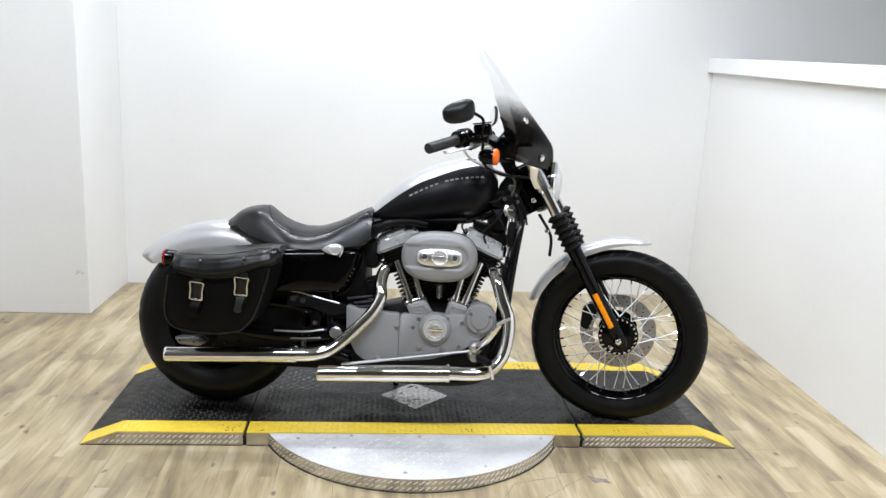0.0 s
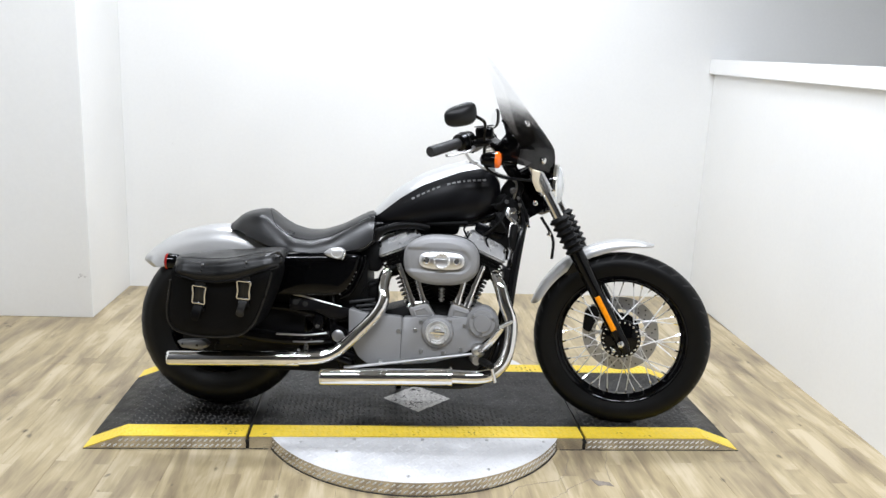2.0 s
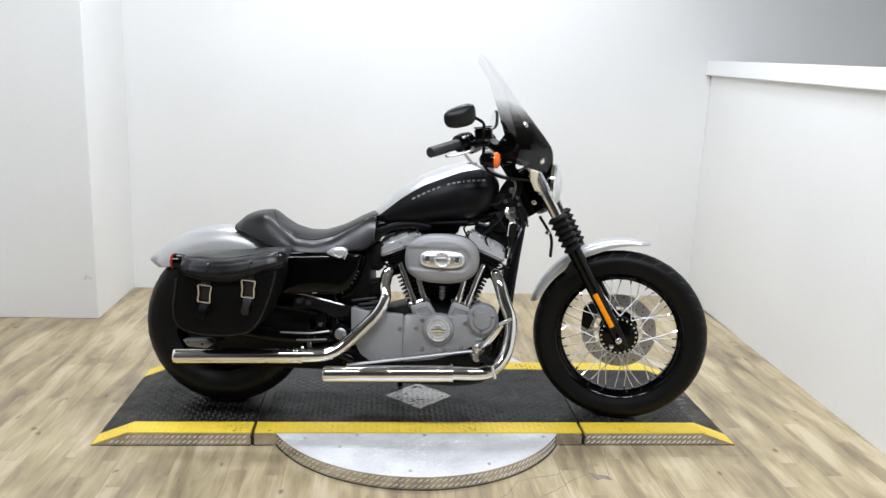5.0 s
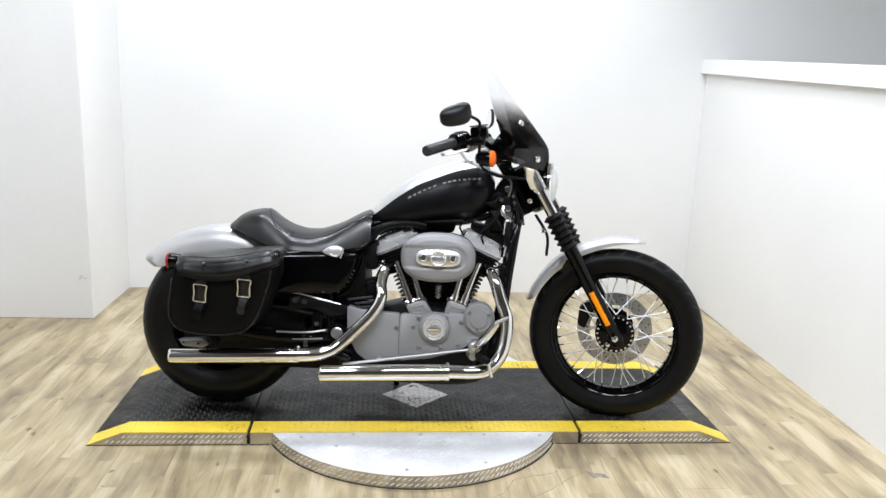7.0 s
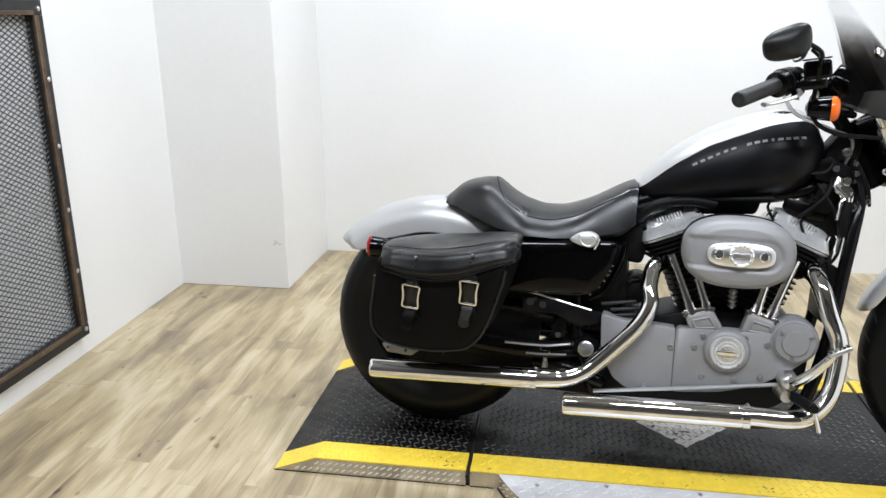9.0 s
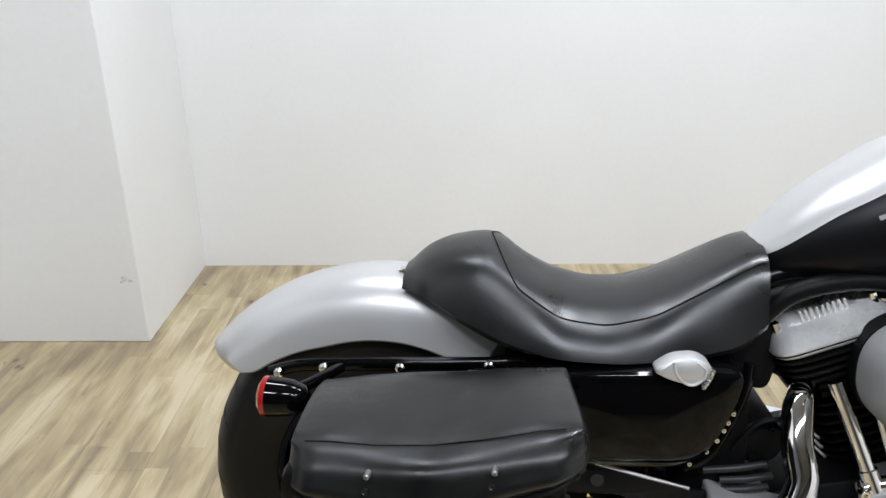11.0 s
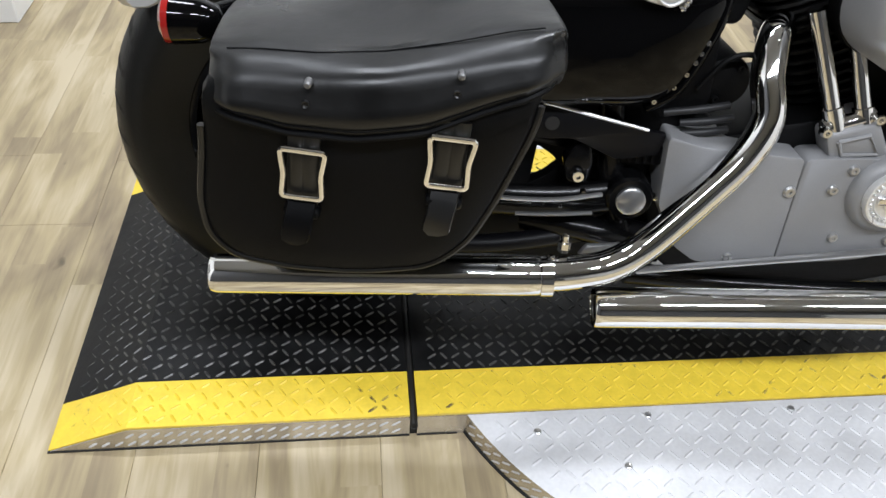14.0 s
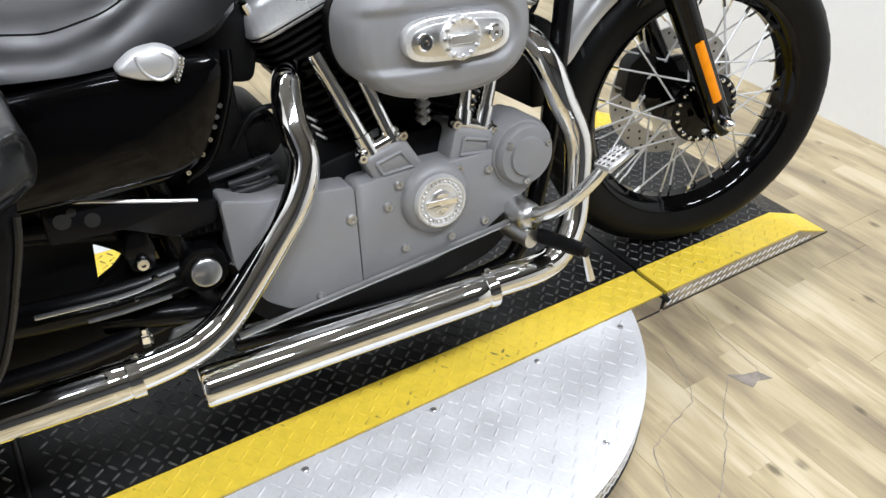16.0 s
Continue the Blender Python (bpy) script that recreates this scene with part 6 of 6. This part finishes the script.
lid = part("flap", flap(), FLAP, bag, "creased black leather flap")
edge = []
for k in range(35):
    t = k / 34
    end = min(1, (t / 0.08), ((1 - t) / 0.09)) ** 0.5
    edge.append(Vector((-0.034 + 0.334 * t, -0.454 + 0.028 * (1 - end) + 0.004 * math.sin(t * 9), lid_low(t) + 0.001)))
part("edge_binding", tube(edge, 0.0035, seg=8, per=2), LEATHER, lid, "rolled edge")
part("stitching", tube([v + Vector((0, -0.0045, 0.009)) for v in edge[1:-1]], 0.0009, seg=5, per=1), SOFT, lid, "line of stitches")
for x, z in ((0.067, 0.572), (0.064, 0.552), (0.209, 0.588), (0.206, 0.570)):
    upper = z in (0.572, 0.588)
    part("rivet", lathe([(0.0042, -0.450), (0.0036, -0.4615), (0.002, -0.4630)] if upper else [(0.0036, -0.450), (0.0036, -0.4605), (0.0024, -0.4600), (0.0016, -0.4590)], (x, 0, z), seg=12), DULL if upper else FLAP, lid, "dull metal rivet" if upper else "dimpled rivet seat")
fold = [Vector((-0.024 + 0.318 * k / 40, -0.4175, along(LID_FOLD, k / 40) + 0.0022)) for k in range(1, 40)]
part("fold_stitching", tube(fold, 0.0009, seg=5, per=1), SOFT, lid, "line of stitches along the fold")
for x, z, tilt in ((0.056, 0.473, 5), (0.203, 0.496, 4)):
    rot = Matrix.Translation((x, 0, z)) @ Matrix.Rotation(radians(tilt), 4, "Y") @ Matrix.Translation((-x, 0, -z))
    y0 = bag_face(z)
    bm = rings([[Vector((x + u * 0.0165, bag_face(z + dz) - 0.004 - v * 0.006 - rise * (1 - 0.5 * u * u) * v, z + dz)) for u, v in ((-1, 0), (1, 0), (0.96, 0.8), (0.6, 1), (0.15, 1), (0, 0.85), (-0.15, 1), (-0.6, 1), (-0.96, 0.8))]
                for dz, rise in ((0.045, 0.0), (0.033, 0.001), (0.024, 0.0045), (0.012, 0.0055), (-0.004, 0.004), (-0.022, 0.0015), (-0.032, 0.0), (-0.046, 0.0))])
    strap = part("strap", bm, FLAP, bag, "black leather strap", matrix=rot)
    corners = [(x - 0.021, z - 0.029), (x + 0.021, z - 0.029), (x + 0.0188, z), (x + 0.0228, z + 0.029), (x - 0.0228, z + 0.029), (x - 0.0188, z)]
    ring = [Vector((p.x, bag_face(p.y) - 0.016, p.y)) for p in rounded(corners, 0.006, 3)]
    part("buckle", tube(ring + [ring[0]], 0.0031, seg=8, per=2, flat=0.8), CHROME, strap, "chrome buckle", matrix=rot)
    part("tongue", tube([(x, y0 - 0.017, z + 0.030), (x, y0 - 0.014, z + 0.018)], 0.0020, seg=6), DULL, strap, matrix=rot)
    tail, twist = [], 0.0 if x < 0.1 else 0.5
    for k in range(9):
        t = k / 8
        wide = 0.0155 * (1.0 if t < 0.75 else (1 - ((t - 0.75) / 0.27) ** 2) ** 0.5)
        zz, a = z - 0.036 - 0.054 * t, twist * math.sin(math.pi * t)
        yy = bag_face(zz) - 0.010 - 0.016 * math.sin(math.pi * 0.75 * t)
        tail.append([Vector((x - 0.006 * t + u * wide * math.cos(a), yy - v * 0.0035 - u * wide * math.sin(a), zz)) for u, v in ((-1, 0), (1, 0), (0.9, 1), (-0.9, 1))])
    part("strap_tail", rings(tail), FLAP if x > 0.1 else LEATHER, strap, "curled strap end", matrix=rot)
    part("strap_loop", box(x - 0.019, x + 0.019, y0 - 0.008, y0 + 0.012, z - 0.056, z - 0.044, 0.003, 1), LEATHER, strap, matrix=rot)

# ---------------------------------------------------------------- the floor
floor = tagged(part("floor", box(X_LEFT - 0.1, X_FAR, Y_FRONT - 0.1, Y_BACK + 0.1, -0.06, -0.006), WOOD, smooth=False), "pale washed-oak plank floor", "floor", kind="structure")
PWD, PLN = 0.1902, 1.22
pb = box(-PWD / 2 + 0.0003, PWD / 2 - 0.0003, -PLN / 2 + 0.0003, PLN / 2 - 0.0003, -0.008, 0.0, 0.0006, 1)
first = part("plank", pb, WOOD, floor, smooth=False)
first.location = (X_LEFT, Y_BACK, 0)
rng = random.Random(5)
x = X_LEFT + PWD * 0.5
first_used = False
while x < X_RIGHT + 0.02:
    y = Y_BACK + rng.uniform(0, PLN)
    while y > -3.2:
        ob = first if not first_used else bpy.data.objects.new("plank", first.data)
        if first_used:
            scene.collection.objects.link(ob)
            ob.parent = floor
        first_used = True
        back = min(y, Y_BACK + 0.05)          # the row at the back wall is sawn off under it
        ob.location = (x, (back + y - PLN) / 2, 0)
        ob.scale.y = (back - y + PLN) / PLN
        y -= PLN
    x += PWD
tagged(part("floor_rear", box(X_LEFT, X_RIGHT + 0.11, Y_FRONT, -3.2, -0.006, -0.001), WOOD, smooth=False), "plain plank floor by the far wall", "floor", kind="structure")

# worn place in the floor beside the platform: thin cracks and a torn flake
CRACK = mat("grimy_crack_filler", (0.27, 0.23, 0.185), 0.7, var=0.4, scale=30, fine=200)
TORN = mat("exposed_grey_backing", (0.25, 0.215, 0.18), 0.7, var=0.4, scale=40, fine=200)
worn = random.Random(8)
for path, wide in (([(0.645, -0.722), (0.612, -0.815), (0.603, -0.884), (0.590, -0.950)], 0.0010),
                   ([(0.530, -0.912), (0.458, -0.965), (0.396, -1.022), (0.342, -1.061), (0.29, -1.10), (0.17, -1.17), (0.02, -1.22)], 0.0014),
                   ([(0.43, 0.35), (0.50, 0.297), (0.545, 0.20), (0.60, 0.155), (0.66, 0.133)], 0.0022),
                   ([(0.489, -0.767), (0.462, -0.846), (0.436, -0.902), (0.395, -0.932), (0.309, -0.954), (0.262, -0.978), (0.218, -1.053), (0.12, -1.12)], 0.0013)):
    pts = curve_points([Vector((x, y, 0.0)) for x, y in path], 6)
    pts = [p + Vector((worn.uniform(-0.0035, 0.0035), worn.uniform(-0.0035, 0.0035), 0)) for p in pts]
    loops = []
    for k, p in enumerate(pts):
        d = (pts[min(k + 1, len(pts) - 1)] - pts[max(k - 1, 0)]).normalized()
        n = Vector((-d.y, d.x, 0)) * wide * worn.uniform(0.5, 1.5)
        loops.append([p - n + Vector((0, 0, -0.001)), p + n + Vector((0, 0, -0.001)), p + n * 0.6 + Vector((0, 0, 0.0006)), p - n * 0.6 + Vector((0, 0, 0.0006))])
    part("floor_crack", rings(loops), CRACK, floor, "grimy crack in the floor covering", smooth=False)
flake = [(0.530, -0.912), (0.556, -0.928), (0.589, -0.937), (0.600, -0.966), (0.569, -0.955), (0.546, -0.962), (0.537, -0.941)]
part("torn_flake", rings([[Vector((x, y, z)) for x, y in flake] for z in (-0.001, 0.0008)]), TORN, floor, "torn flake showing grey backing", smooth=False)
